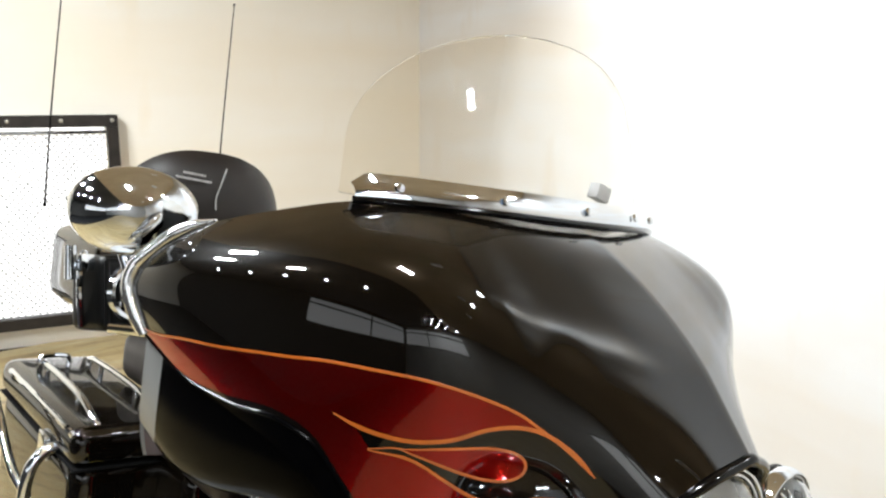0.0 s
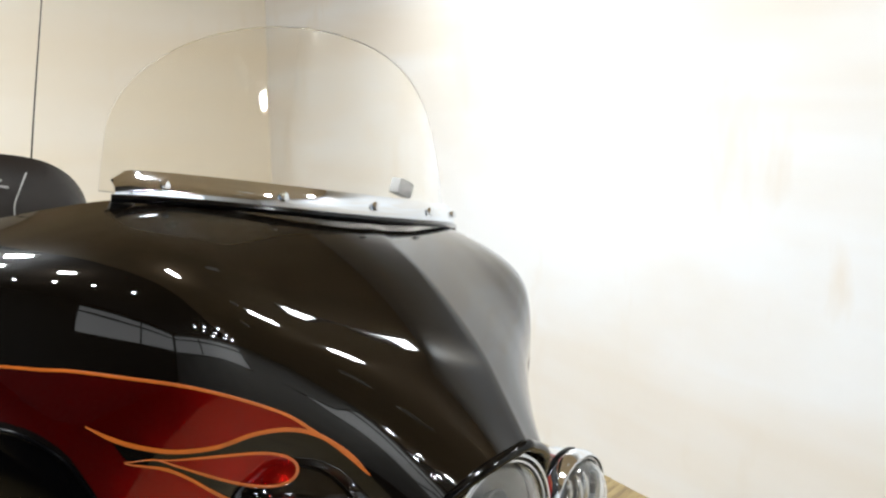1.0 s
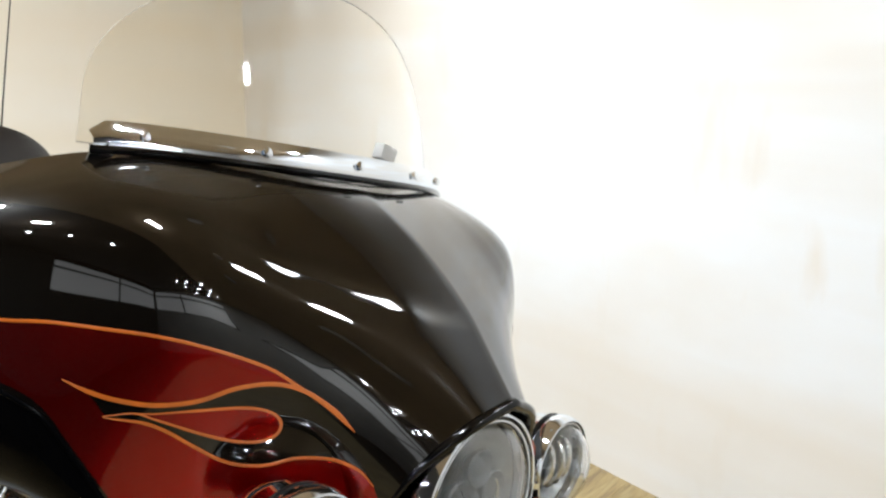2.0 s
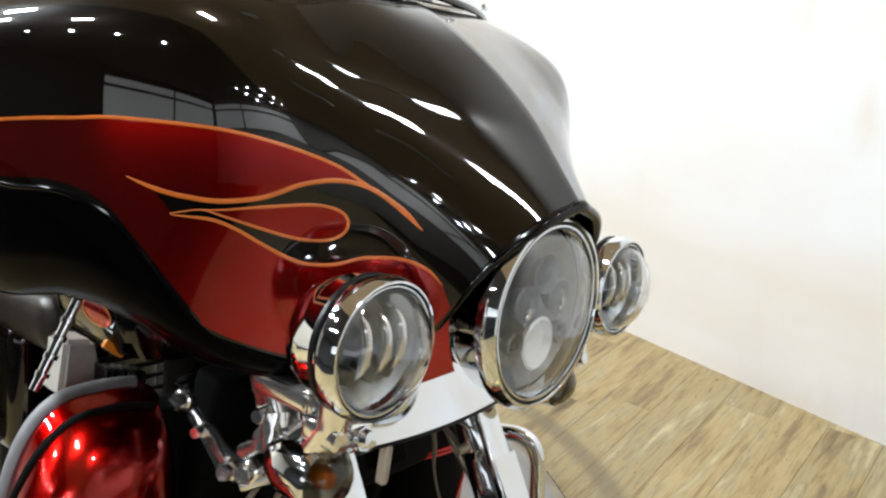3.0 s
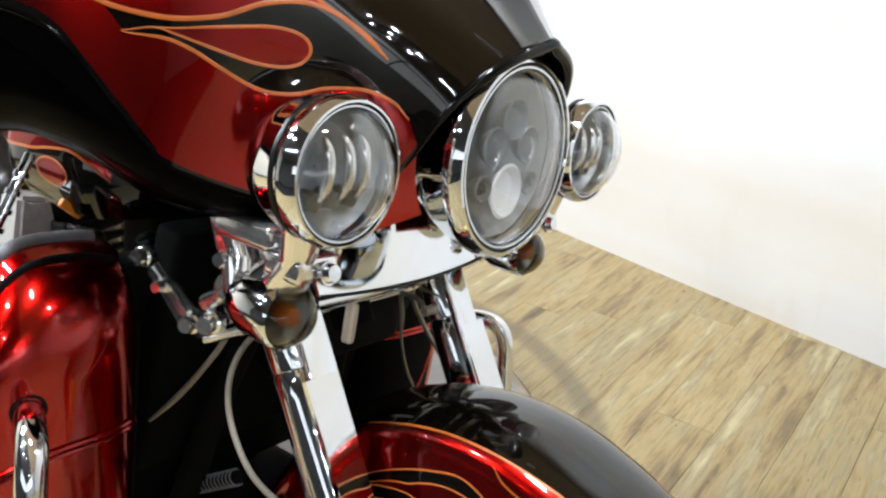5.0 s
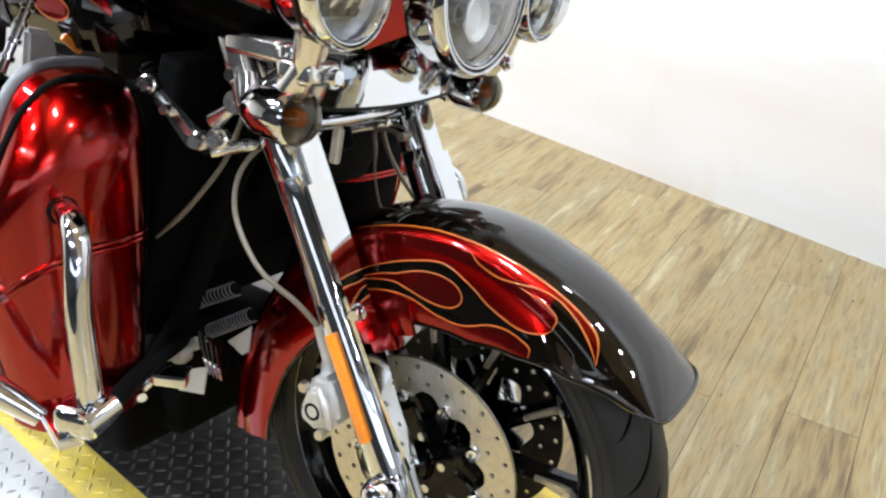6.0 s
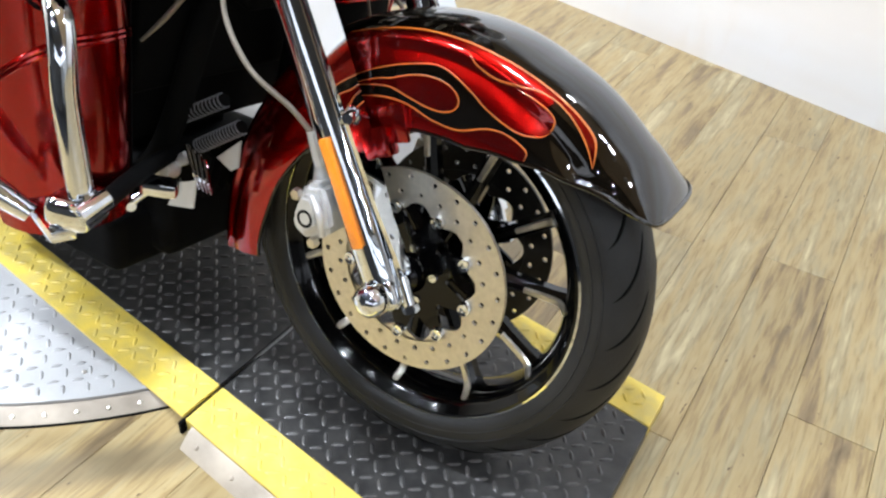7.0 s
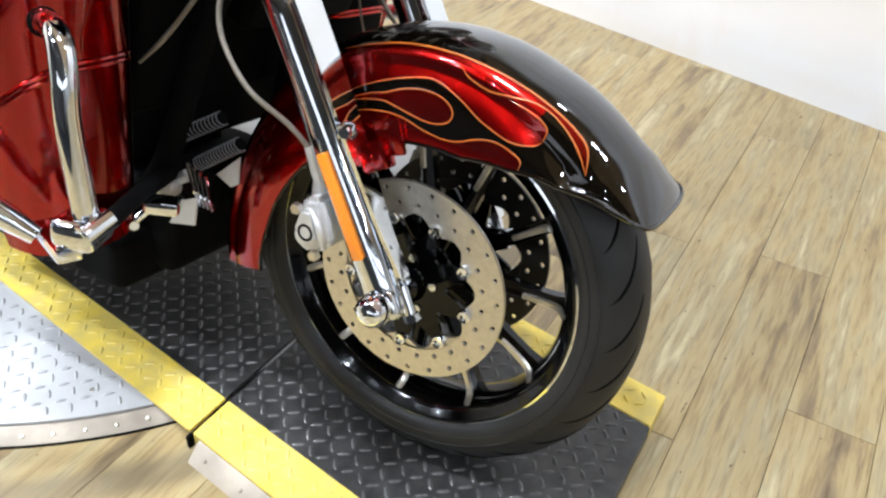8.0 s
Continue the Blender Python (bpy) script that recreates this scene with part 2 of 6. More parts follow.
# ---- shapes of the painted bodywork ----
# fairing stations from the middle round to the rear tip of the wing: upper edge, crest, lower edge
STATIONS = [
    ((-0.300, 0.000, 1.270), (-0.072, 0.000, 1.124), (-0.014, 0.000, 1.057)),
    ((-0.302, 0.060, 1.270), (-0.088, 0.072, 1.122), (-0.017, 0.062, 1.043)),
    ((-0.308, 0.110, 1.270), (-0.125, 0.131, 1.127), (-0.053, 0.108, 0.998)),
    ((-0.318, 0.155, 1.270), (-0.158, 0.179, 1.143), (-0.080, 0.130, 0.929)),
    ((-0.332, 0.195, 1.270), (-0.182, 0.221, 1.165), (-0.124, 0.110, 0.867)),
    ((-0.350, 0.230, 1.270), (-0.199, 0.266, 1.182), (-0.158, 0.156, 0.865)),
    ((-0.375, 0.265, 1.269), (-0.226, 0.305, 1.189), (-0.182, 0.236, 0.887)),
    ((-0.410, 0.295, 1.261), (-0.270, 0.336, 1.188), (-0.232, 0.292, 0.905)),
    ((-0.455, 0.322, 1.241), (-0.326, 0.370, 1.178), (-0.261, 0.333, 0.950)),
    ((-0.505, 0.350, 1.226), (-0.393, 0.398, 1.167), (-0.320, 0.368, 1.010)),
    ((-0.555, 0.376, 1.212), (-0.469, 0.419, 1.156), (-0.420, 0.392, 1.022)),
    ((-0.586, 0.395, 1.192), (-0.550, 0.430, 1.145), (-0.510, 0.405, 1.030)),
    ((-0.603, 0.410, 1.168), (-0.620, 0.430, 1.120), (-0.600, 0.412, 1.060)),
]


def evened(rows, times):
    """Rows of points with small bumps along them smoothed out; the ends stay."""
    for _ in range(times):
        rows = [rows[0]] + [tuple((a + 2 * b + c) / 4 for a, b, c in zip(*rows[i - 1:i + 2])) for i in range(1, len(rows) - 1)] + [rows[-1]]
    return rows


def cubic(a, b, c, d, t):
    return tuple(0.5 * (2 * q + (r - p) * t + (2 * p - 5 * q + 4 * r - s) * t * t + (3 * q - p - 3 * r + s) * t ** 3) for p, q, r, s in zip(a, b, c, d))


def along(rows, s):
    """A point on the smooth line through rows at the station s."""
    n = len(rows) - 1
    i = max(0, min(int(s), n - 1))
    b, c = rows[i], rows[i + 1]
    a = rows[i - 1] if i else tuple(2 * p - q for p, q in zip(b, c))
    d = rows[i + 2] if i + 2 <= n else tuple(2 * q - p for p, q in zip(b, c))
    return cubic(a, b, c, d, s - i)


# which way the skin runs down over the crest at each station
OVER = [(0.086, 0.000, -0.103), (0.086, 0.009, -0.103), (0.077, 0.021, -0.111), (0.064, 0.026, -0.120), (0.051, 0.026, -0.137), (0.043, 0.021, -0.146), (0.039, 0.017, -0.146),
        (0.034, 0.017, -0.128), (0.030, 0.015, -0.103), (0.026, 0.010, -0.086), (0.017, 0.005, -0.077), (0.009, 0.003, -0.068), (0.003, 0.002, -0.064)]


OVER = evened(OVER, 5)
LINES = (evened([st[0] for st in STATIONS], 2), evened([st[1] for st in STATIONS], 2), evened([st[2] for st in STATIONS], 1))


def fairing_at(s, t, side=-1):
    """The fairing's skin: s from the middle to the wing's tip (0 to 12), t from the upper edge over the crest (0.5) to the lower edge (1)."""
    T, M, B = (along(LINES[k], s) for k in range(3))
    D = along(OVER, s)
    if t < 0.5:
        k = t * 2
        U = ((M[0] - T[0]) * 1.32, (M[1] - T[1]) * 1.32, (M[2] - T[2]) * 0.65)
        a, b, c, d = 2 * k ** 3 - 3 * k * k + 1, k ** 3 - 2 * k * k + k, 3 * k * k - 2 * k ** 3, k ** 3 - k * k
        x, y, z = (a * p + b * u + c * m + d * q for p, u, m, q in zip(T, U, M, D))
    else:
        k = t * 2 - 1
        far = sum((p - q) ** 2 for p, q in zip(B, M)) ** 0.5 / sum(q * q for q in D) ** 0.5 * 0.26
        x, y, z = ((1 - k) ** 2 * m + 2 * k * (1 - k) * (m + q * far) + k * k * p for m, q, p in zip(M, D, B))
    return x, side * y, z


AXLE = 0.320


def skirt(a):
    """How deep the front fender's side hangs at the angle a, as a radius from the axle."""
    A = (32, 40, 50, 62, 75, 90, 105, 125, 150, 175, 196)
    R = (0.352, 0.326, 0.285, 0.247, 0.221, 0.213, 0.208, 0.208, 0.218, 0.234, 0.258)
    for i in range(len(A) - 1):
        if a <= A[i + 1]:
            k = (a - A[i]) / (A[i + 1] - A[i])
            k = k * k * (3 - 2 * k) * 0.3 + k * 0.7
            return R[i] + (R[i + 1] - R[i]) * k
    return R[-1]


def fender_at(a, v, side=-1):
    """The front fender's skin: a, the angle round the axle in degrees; v from the middle line (0) over the shoulder (0.45) to the lower edge (1)."""
    import math
    top, low = 0.372 - 0.010 * math.cos(math.radians(a)) ** 2 + 0.030 * max(0.0, (a - 150) / 46) ** 1.5, skirt(a)
    half, sh = 0.084, min(0.066, max(0.012, top - low - 0.006))
    if v < 0.45:
        k = v / 0.45 * math.pi / 2
        flat = 0.026 * min(1.0, max(0.3, (a - 32) / 38)) * min(1.0, sh / 0.06)
        y, r = half * math.sin(k) ** 0.9, top - sh * (1 - math.cos(k)) - flat * max(0.0, 1 - (v / 0.40) ** 2) ** 1.2
    else:
        k = (v - 0.45) / 0.55
        y, r = half + 0.017 * (1 - (1 - k) ** 2.2), (top - sh) + (low - top + sh) * k
    return r * math.cos(math.radians(a)), side * y, AXLE + r * math.sin(math.radians(a))


# ---- the room ----
FLOOR = -0.03
WALL_A = math.atan2(-0.27, 1.0)
WDIR = Vector((math.cos(WALL_A), math.sin(WALL_A), 0))
WNOR = Vector((-WDIR.y, WDIR.x, 0))
CORNER = Vector((-3.87, 2.895, 0))


def wall(name, at, heading, length, material, label, thick=0.15, low=FLOOR - 0.1, high=CEIL):
    """A wall from the point at, running along heading; its face is on the line."""
    d = Vector((math.cos(heading), math.sin(heading), 0))
    n = Vector((-d.y, d.x, 0))
    mid = Vector(at) + d * length / 2 + n * thick / 2
    m = Matrix.Translation((mid.x, mid.y, (low + high) / 2)) @ Matrix.Rotation(heading, 4, "Z")
    ob = part(name, block((length, thick, high - low), m, 0), material, None, smooth=False)
    return tagged(ob, label, "wall", kind="structure")


BACK_A = WALL_A + radians(90)
ROOM_L = 12.0
far_end = CORNER + WDIR * ROOM_L
wall("wall_north", CORNER - WDIR * 0.15, WALL_A, ROOM_L + 0.3, M_WALL, "smooth white painted backdrop wall with painted falloff bands and faint stains")
back_start = CORNER - WNOR * 8.0
wall("wall_west", back_start, BACK_A, 8.0, M_BEIGE, "plain beige painted wall behind the motorcycle")


def glazed_wall(name, window, at, heading, length, holes, material, label, thick=0.15, low=FLOOR - 0.1, high=CEIL):
    """A wall with one row of shop windows: holes gives where it starts and ends along the wall, and its sill and head."""
    d = Vector((math.cos(heading), math.sin(heading), 0))
    x0, x1, z0, z1 = holes
    m = Matrix.Translation((at.x, at.y, 0)) @ Matrix.Rotation(heading, 4, "Z")

    def piece(a, b, c, e, ya=0.0, yb=thick):
        return block((b - a, yb - ya, e - c), Matrix.Translation(((a + b) / 2, (ya + yb) / 2, (c + e) / 2)), 0)
    body = join(piece(0, x0, low, high), piece(x1, length, low, high), piece(x0, x1, low, z0), piece(x0, x1, z1, high))
    body.transform(m)
    tagged(part(name, body, material, None, smooth=False), label, "wall", kind="structure")
    win = tagged(new(window), "row of bright shop windows in a dark metal frame", "window", kind="structure")
    win.matrix_world = m
    part("daylight_pane", piece(x0, x1, z0, z1, 0.09, 0.10), M_SHOP, win, "bright pane", smooth=False)
    for c, e in ((z0, z0 + 0.05), (z1 - 0.05, z1), (z0 + (z1 - z0) * 0.70, z0 + (z1 - z0) * 0.70 + 0.07)):
        part("rail", piece(x0, x1, c, e, 0.03, 0.08), M_IRON, win, "dark metal rail", smooth=False)
    n = round((x1 - x0) / 3.4)
    for k in range(n + 1):
        x = x0 + 0.03 + (x1 - x0 - 0.06) * k / n
        part("mullion", piece(x - 0.03, x + 0.03, z0 + 0.051, z1 - 0.051, 0.02, 0.0785), M_IRON, win, "dark metal mullion", smooth=False)


glazed_wall("wall_east", "window_1", far_end, BACK_A + radians(180), 8.0, (2.4, 7.95, 1.75, 2.95), M_PALE, "plain showroom wall out of view with shop windows")
glazed_wall("wall_south", "window_2", far_end - WNOR * 8.0, WALL_A + radians(180), ROOM_L, (0.05, 6.8, 1.75, 2.95), M_ROOM, "plain showroom wall out of view with shop windows")
mid = CORNER + WDIR * ROOM_L / 2 - WNOR * 4.0
mroom = Matrix.Translation((mid.x, mid.y, CEIL + 0.1)) @ Matrix.Rotation(WALL_A, 4, "Z")
tagged(part("ceiling_1", block((ROOM_L + 0.4, 3.2, 0.2), mroom @ Matrix.Translation((0, 2.6, 0)), 0), M_CEIL, None, smooth=False), "plain warm beige painted ceiling over the backdrop", "ceiling", kind="structure")
tagged(part("ceiling_2", block((ROOM_L + 0.4, 5.196, 0.2), mroom @ Matrix.Translation((0, -1.6, 0)), 0), M_DARKCEIL, None, smooth=False), "plain dark painted showroom ceiling", "ceiling", kind="structure")

# the lamps' housings under the ceiling
for tx, ty, watts, long in PANELS:
    fitting = tagged(new("ceiling_light"), "oblong white ceiling light panel fitting, also at the added fill lamp", "ceiling light", "ceiling panels")
    fitting.location = (tx, ty, CEIL)
    part("housing", block((long + 0.05, 0.16, 0.06), Matrix.Translation((0, 0, -0.031)), 0.008), M_WHITE, fitting)
for tx, ty in SPOTS:
    fitting = tagged(new("downlight"), "small round white ceiling downlight", "ceiling light", "ceiling downlights")
    fitting.location = (tx, ty, CEIL)
    part("ring", revolve([(0.062, -0.001), (0.064, -0.010), (0.078, -0.008), (0.080, -0.001)], (0, 0, 0), (0, 0, 1), 24), M_WHITE, fitting)

for tx, ty, watts in WALL_FILL:
    fitting = tagged(new("backdrop_fill_housing"), "white cylindrical housing of a spot added to light the backdrop", "ceiling light", "track spots")
    fitting.matrix_world = look((tx, ty, CEIL - 0.2), (tx + 0.27, ty + 1.0, 1.75))
    part("can", revolve([(0.001, 0.15), (0.05, 0.15), (0.075, 0.10), (0.080, -0.04), (0.074, -0.04), (0.070, 0.08)], (0, 0, 0), (0, 0, 1), 24), M_WHITE, fitting)
    up = fitting.matrix_world.inverted() @ Vector((tx, ty, CEIL))
    part("stem", tube([(0, 0, 0.12), up], 0.012, 8, 1), M_WHITE, fitting)

# wooden plank floor
FLOOR_A = radians(90)


def wood_material():
    m = bpy.data.materials.new("weathered_plank")
    m.use_nodes = True
    nt = m.node_tree
    b = nt.nodes["Principled BSDF"]
    tc, oi = nt.nodes.new("ShaderNodeTexCoord"), nt.nodes.new("ShaderNodeObjectInfo")
    shift = nt.nodes.new("ShaderNodeVectorMath")
    shift.operation = "MULTIPLY_ADD"
    com = nt.nodes.new("ShaderNodeCombineXYZ")
    for i in range(3):
        nt.links.new(oi.outputs["Random"], com.inputs[i])
    nt.links.new(com.outputs[0], shift.inputs[0])
    shift.inputs[1].default_value = (17.0, 31.0, 7.0)
    nt.links.new(tc.outputs["Object"], shift.inputs[2])

    def noise_at(sx, sy, detail, rough=0.6, bend=0.25):
        mp = nt.nodes.new("ShaderNodeMapping")
        mp.inputs["Scale"].default_value = (sx, sy, 1)
        nt.links.new(shift.outputs[0], mp.inputs[0])
        n = nt.nodes.new("ShaderNodeTexNoise")
        n.inputs["Scale"].default_value, n.inputs["Detail"].default_value, n.inputs["Roughness"].default_value = 1, detail, rough
        n.inputs["Distortion"].default_value = bend
        nt.links.new(mp.outputs[0], n.inputs["Vector"])
        return n
    big, cloud, grain, knots = noise_at(1.5, 11, 5, 0.55, 0.5), noise_at(4.5, 34, 5, 0.55, 0.5), noise_at(12, 150, 6, 0.6), noise_at(40, 75, 2)
    mixed = nt.nodes.new("ShaderNodeMath")
    mixed.operation = "MULTIPLY_ADD"
    mixed.inputs[1].default_value = 0.42
    half = nt.nodes.new("ShaderNodeMath")
    half.operation = "MULTIPLY"
    half.inputs[1].default_value = 0.58
    nt.links.new(big.outputs["Fac"], half.inputs[0])
    nt.links.new(cloud.outputs["Fac"], mixed.inputs[0])
    nt.links.new(half.outputs[0], mixed.inputs[2])
    r1 = nt.nodes.new("ShaderNodeValToRGB")
    ramp = r1.color_ramp
    ramp.elements[0].position, ramp.elements[0].color = 0.34, (0.120, 0.086, 0.042, 1)
    ramp.elements[1].position, ramp.elements[1].color = 0.66, (0.515, 0.428, 0.248, 1)
    for at, col in ((0.41, (0.215, 0.154, 0.078)), (0.46, (0.325, 0.240, 0.108)), (0.52, (0.375, 0.290, 0.143)), (0.565, (0.312, 0.256, 0.140))):
        ramp.elements.new(at).color = (*col, 1)
    nt.links.new(mixed.outputs[0], r1.inputs[0])
    mul = nt.nodes.new("ShaderNodeMix")
    mul.data_type, mul.blend_type = "RGBA", "MULTIPLY"
    mul.inputs[0].default_value = 0.5
    r2 = nt.nodes.new("ShaderNodeValToRGB")
    r2.color_ramp.elements[0].position, r2.color_ramp.elements[0].color = 0.36, (0.50, 0.42, 0.32, 1)
    r2.color_ramp.elements[1].position, r2.color_ramp.elements[1].color = 0.52, (1, 1, 1, 1)
    nt.links.new(grain.outputs["Fac"], r2.inputs[0])
    nt.links.new(r1.outputs[0], mul.inputs[6])
    nt.links.new(r2.outputs[0], mul.inputs[7])
    kn = nt.nodes.new("ShaderNodeMix")
    kn.data_type = "RGBA"
    kr = nt.nodes.new("ShaderNodeMapRange")
    kr.inputs[1].default_value, kr.inputs[2].default_value = 0.715, 0.755
    nt.links.new(knots.outputs["Fac"], kr.inputs[0])
    nt.links.new(kr.outputs[0], kn.inputs[0])
    nt.links.new(mul.outputs[2], kn.inputs[6])
    kn.inputs[7].default_value = (0.085, 0.050, 0.024, 1)
    tone = nt.nodes.new("ShaderNodeHueSaturation")
    tr = nt.nodes.new("ShaderNodeMapRange")
    tr.inputs[3].default_value, tr.inputs[4].default_value = 0.84, 1.02
    nt.links.new(oi.outputs["Random"], tr.inputs[0])
    nt.links.new(tr.outputs[0], tone.inputs["Value"])
    nt.links.new(kn.outputs[2], tone.inputs["Color"])
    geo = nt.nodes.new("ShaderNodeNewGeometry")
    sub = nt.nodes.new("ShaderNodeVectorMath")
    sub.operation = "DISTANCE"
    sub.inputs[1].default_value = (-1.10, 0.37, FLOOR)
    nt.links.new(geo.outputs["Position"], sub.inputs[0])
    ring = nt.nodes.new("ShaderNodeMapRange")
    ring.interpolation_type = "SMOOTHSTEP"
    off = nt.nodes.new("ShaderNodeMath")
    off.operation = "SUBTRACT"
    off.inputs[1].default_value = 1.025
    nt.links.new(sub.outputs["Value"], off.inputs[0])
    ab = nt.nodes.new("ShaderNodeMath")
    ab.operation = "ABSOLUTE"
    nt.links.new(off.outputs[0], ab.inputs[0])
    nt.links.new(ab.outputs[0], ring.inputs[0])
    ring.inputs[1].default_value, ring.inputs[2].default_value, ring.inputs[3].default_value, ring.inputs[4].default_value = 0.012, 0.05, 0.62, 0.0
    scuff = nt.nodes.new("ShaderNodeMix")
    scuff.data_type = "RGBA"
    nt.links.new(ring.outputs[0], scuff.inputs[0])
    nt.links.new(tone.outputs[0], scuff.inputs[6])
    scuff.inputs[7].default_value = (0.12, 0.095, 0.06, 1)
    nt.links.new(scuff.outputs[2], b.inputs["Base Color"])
    b.inputs["Roughness"].default_value = 0.36
    bp = nt.nodes.new("ShaderNodeBump")
    bp.inputs["Strength"].default_value, bp.inputs["Distance"].default_value = 0.25, 0.0015
    nt.links.new(grain.outputs["Fac"], bp.inputs["Height"])
    nt.links.new(bp.outputs[0], b.inputs["Normal"])
    return m


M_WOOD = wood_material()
# dark floor out of view, added to cut bounce and darken reflections
M_DARKFLOOR = mat("dark_unseen_floor", (0.020, 0.020, 0.021), 0.9, vary=0.3, scale=40, bump=0.5, bump_scale=400, spec=0.1)
floor = tagged(part("floor", block((ROOM_L + 0.4, 8.4, 0.1), Matrix.Translation((mid.x, mid.y, FLOOR - 0.056)) @ Matrix.Rotation(WALL_A, 4, "Z"), 0), M_DARKFLOOR, None, smooth=False),
               "weathered pale brown wood-look plank floor with an added dark part out of view", "floor", kind="structure")
PLANK_L, PLANK_W = 1.22, 0.152
plank_bm = block((PLANK_L - 0.0008, PLANK_W - 0.0008, 0.006), Matrix(), 0.0008, 1)
plank_me = bpy.data.meshes.new("plank")
plank_bm.to_mesh(plank_me)
plank_bm.free()
plank_me.materials.append(M_WOOD)
fm = Matrix.Rotation(FLOOR_A, 4, "Z")


WOOD_END = 4.5


def cut_at_walls(bm):
    """Cuts off what lies outside the room or where the added dark floor begins."""
    for at, n in ((CORNER, WNOR), (CORNER, -WDIR), (far_end, WDIR), (CORNER - WNOR * WOOD_END, -WNOR)):
        bmesh.ops.bisect_plane(bm, geom=bm.verts[:] + bm.edges[:] + bm.faces[:], plane_co=(at.x, at.y, 0), plane_no=n, clear_outer=True)
    return bm


far_planks = bmesh.new()
for j in range(-52, 30):
    for i in range(-9, 9):
        p = fm @ Vector(((i + 0.37 * (j % 3) + 0.11 * (j % 5)) * PLANK_L, j * PLANK_W, 0))
        rel = p - CORNER
        u, v = rel.dot(WDIR), -rel.dot(WNOR)
        if not (-0.7 < u < ROOM_L + 0.7 and -0.7 < v < WOOD_END + 0.7):
            continue
        m = Matrix.Translation((p.x, p.y, FLOOR - 0.003)) @ fm
        if -2.6 < p.x < 2.6:
            if 0.75 < v < WOOD_END - 0.75:
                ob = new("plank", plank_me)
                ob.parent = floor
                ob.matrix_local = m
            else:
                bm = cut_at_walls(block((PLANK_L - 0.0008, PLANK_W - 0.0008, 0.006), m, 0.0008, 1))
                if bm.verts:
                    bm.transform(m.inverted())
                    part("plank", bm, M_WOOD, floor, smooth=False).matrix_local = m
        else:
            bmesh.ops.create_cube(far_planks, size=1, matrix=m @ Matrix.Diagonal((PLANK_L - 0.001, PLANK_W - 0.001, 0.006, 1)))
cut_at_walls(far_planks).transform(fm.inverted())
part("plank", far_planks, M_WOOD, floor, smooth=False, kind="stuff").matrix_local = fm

# ---- turntable and plates ----
M_ALU = mat("aluminium_plate", (0.37, 0.37, 0.368), 0.46, 0.25, vary=0.16, scale=9, bump=0.2, bump_scale=300)
M_TREAD = mat("worn_black_tread", (0.085, 0.083, 0.080), 0.32, vary=0.5, scale=20, spec=0.6)
M_PLATE = mat("black_painted_plate", (0.014, 0.0138, 0.0135), 0.40, vary=0.5, scale=26, bump=0.2, bump_scale=260, dark=(0.040, 0.038, 0.036))
M_YELLOW = mat("yellow_line_paint", (0.73, 0.545, 0.080), 0.42, vary=0.3, scale=26, bump=0.2, bump_scale=260, dark=(0.57, 0.45, 0.12))
M_LIP = mat("tan_metal_flange", (0.41, 0.35, 0.275), 0.50, 0.1, vary=0.3, scale=14, bump=0.3)
DISC_C, DISC_R = Vector((-1.08, 0.348, 0)), 0.867


def treads(inside, x0, x1, y0, y1, z, turn, step=0.0245):
    """Raised lozenges of diamond plate, each crossing the next, where inside(x, y) holds."""
    verts, faces = [], []
    c, s = math.cos(turn), math.sin(turn)
    nx, ny = int((x1 - x0) / step) + 1, int((y1 - y0) / step) + 1
    for i in range(nx):
        for j in range(ny):
            px, py = x0 + i * step, y0 + j * step
            if not inside(px, py):
                continue
            k = 1 if (i + j) % 2 else -1
            a = turn + k * radians(45)
            ca, sa = math.cos(a), math.sin(a)
            n = len(verts)
            for lx, ly, lz in ((-0.0125, 0, 0), (-0.006, -0.0032, 0), (0.006, -0.0032, 0), (0.0125, 0, 0), (0.006, 0.0032, 0), (-0.006, 0.0032, 0),
                               (-0.008, 0, 0.0020), (-0.004, -0.0014, 0.0027), (0.004, -0.0014, 0.0027), (0.008, 0, 0.0020), (0.004, 0.0014, 0.0027), (-0.004, 0.0014, 0.0027)):
                verts.append((px + lx * ca - ly * sa, py + lx * sa + ly * ca, z + lz))
            for q in range(6):
                faces.append((n + q, n + (q + 1) % 6, n + 6 + (q + 1) % 6, n + 6 + q))
            faces.append(tuple(n + 6 + q for q in range(6)))
    me = bpy.data.meshes.new("tread")
    me.from_pydata(verts, [], faces)
    for p in me.polygons:
        p.use_smooth = True
    return me


def tread_part(me, material, parent):
    ob = new("tread", me)
    me.materials.append(material)
    ob.parent = parent
    return tagged(ob, kind="stuff")


def near_edge(x):
    return -0.2415 - 0.128 * x


def far_edge(x):
    return 0.352 - 0.136 * x


SEAM_X, FRONT_X, REAR_X = -0.298, 0.340, -2.05
STRIP = 0.084


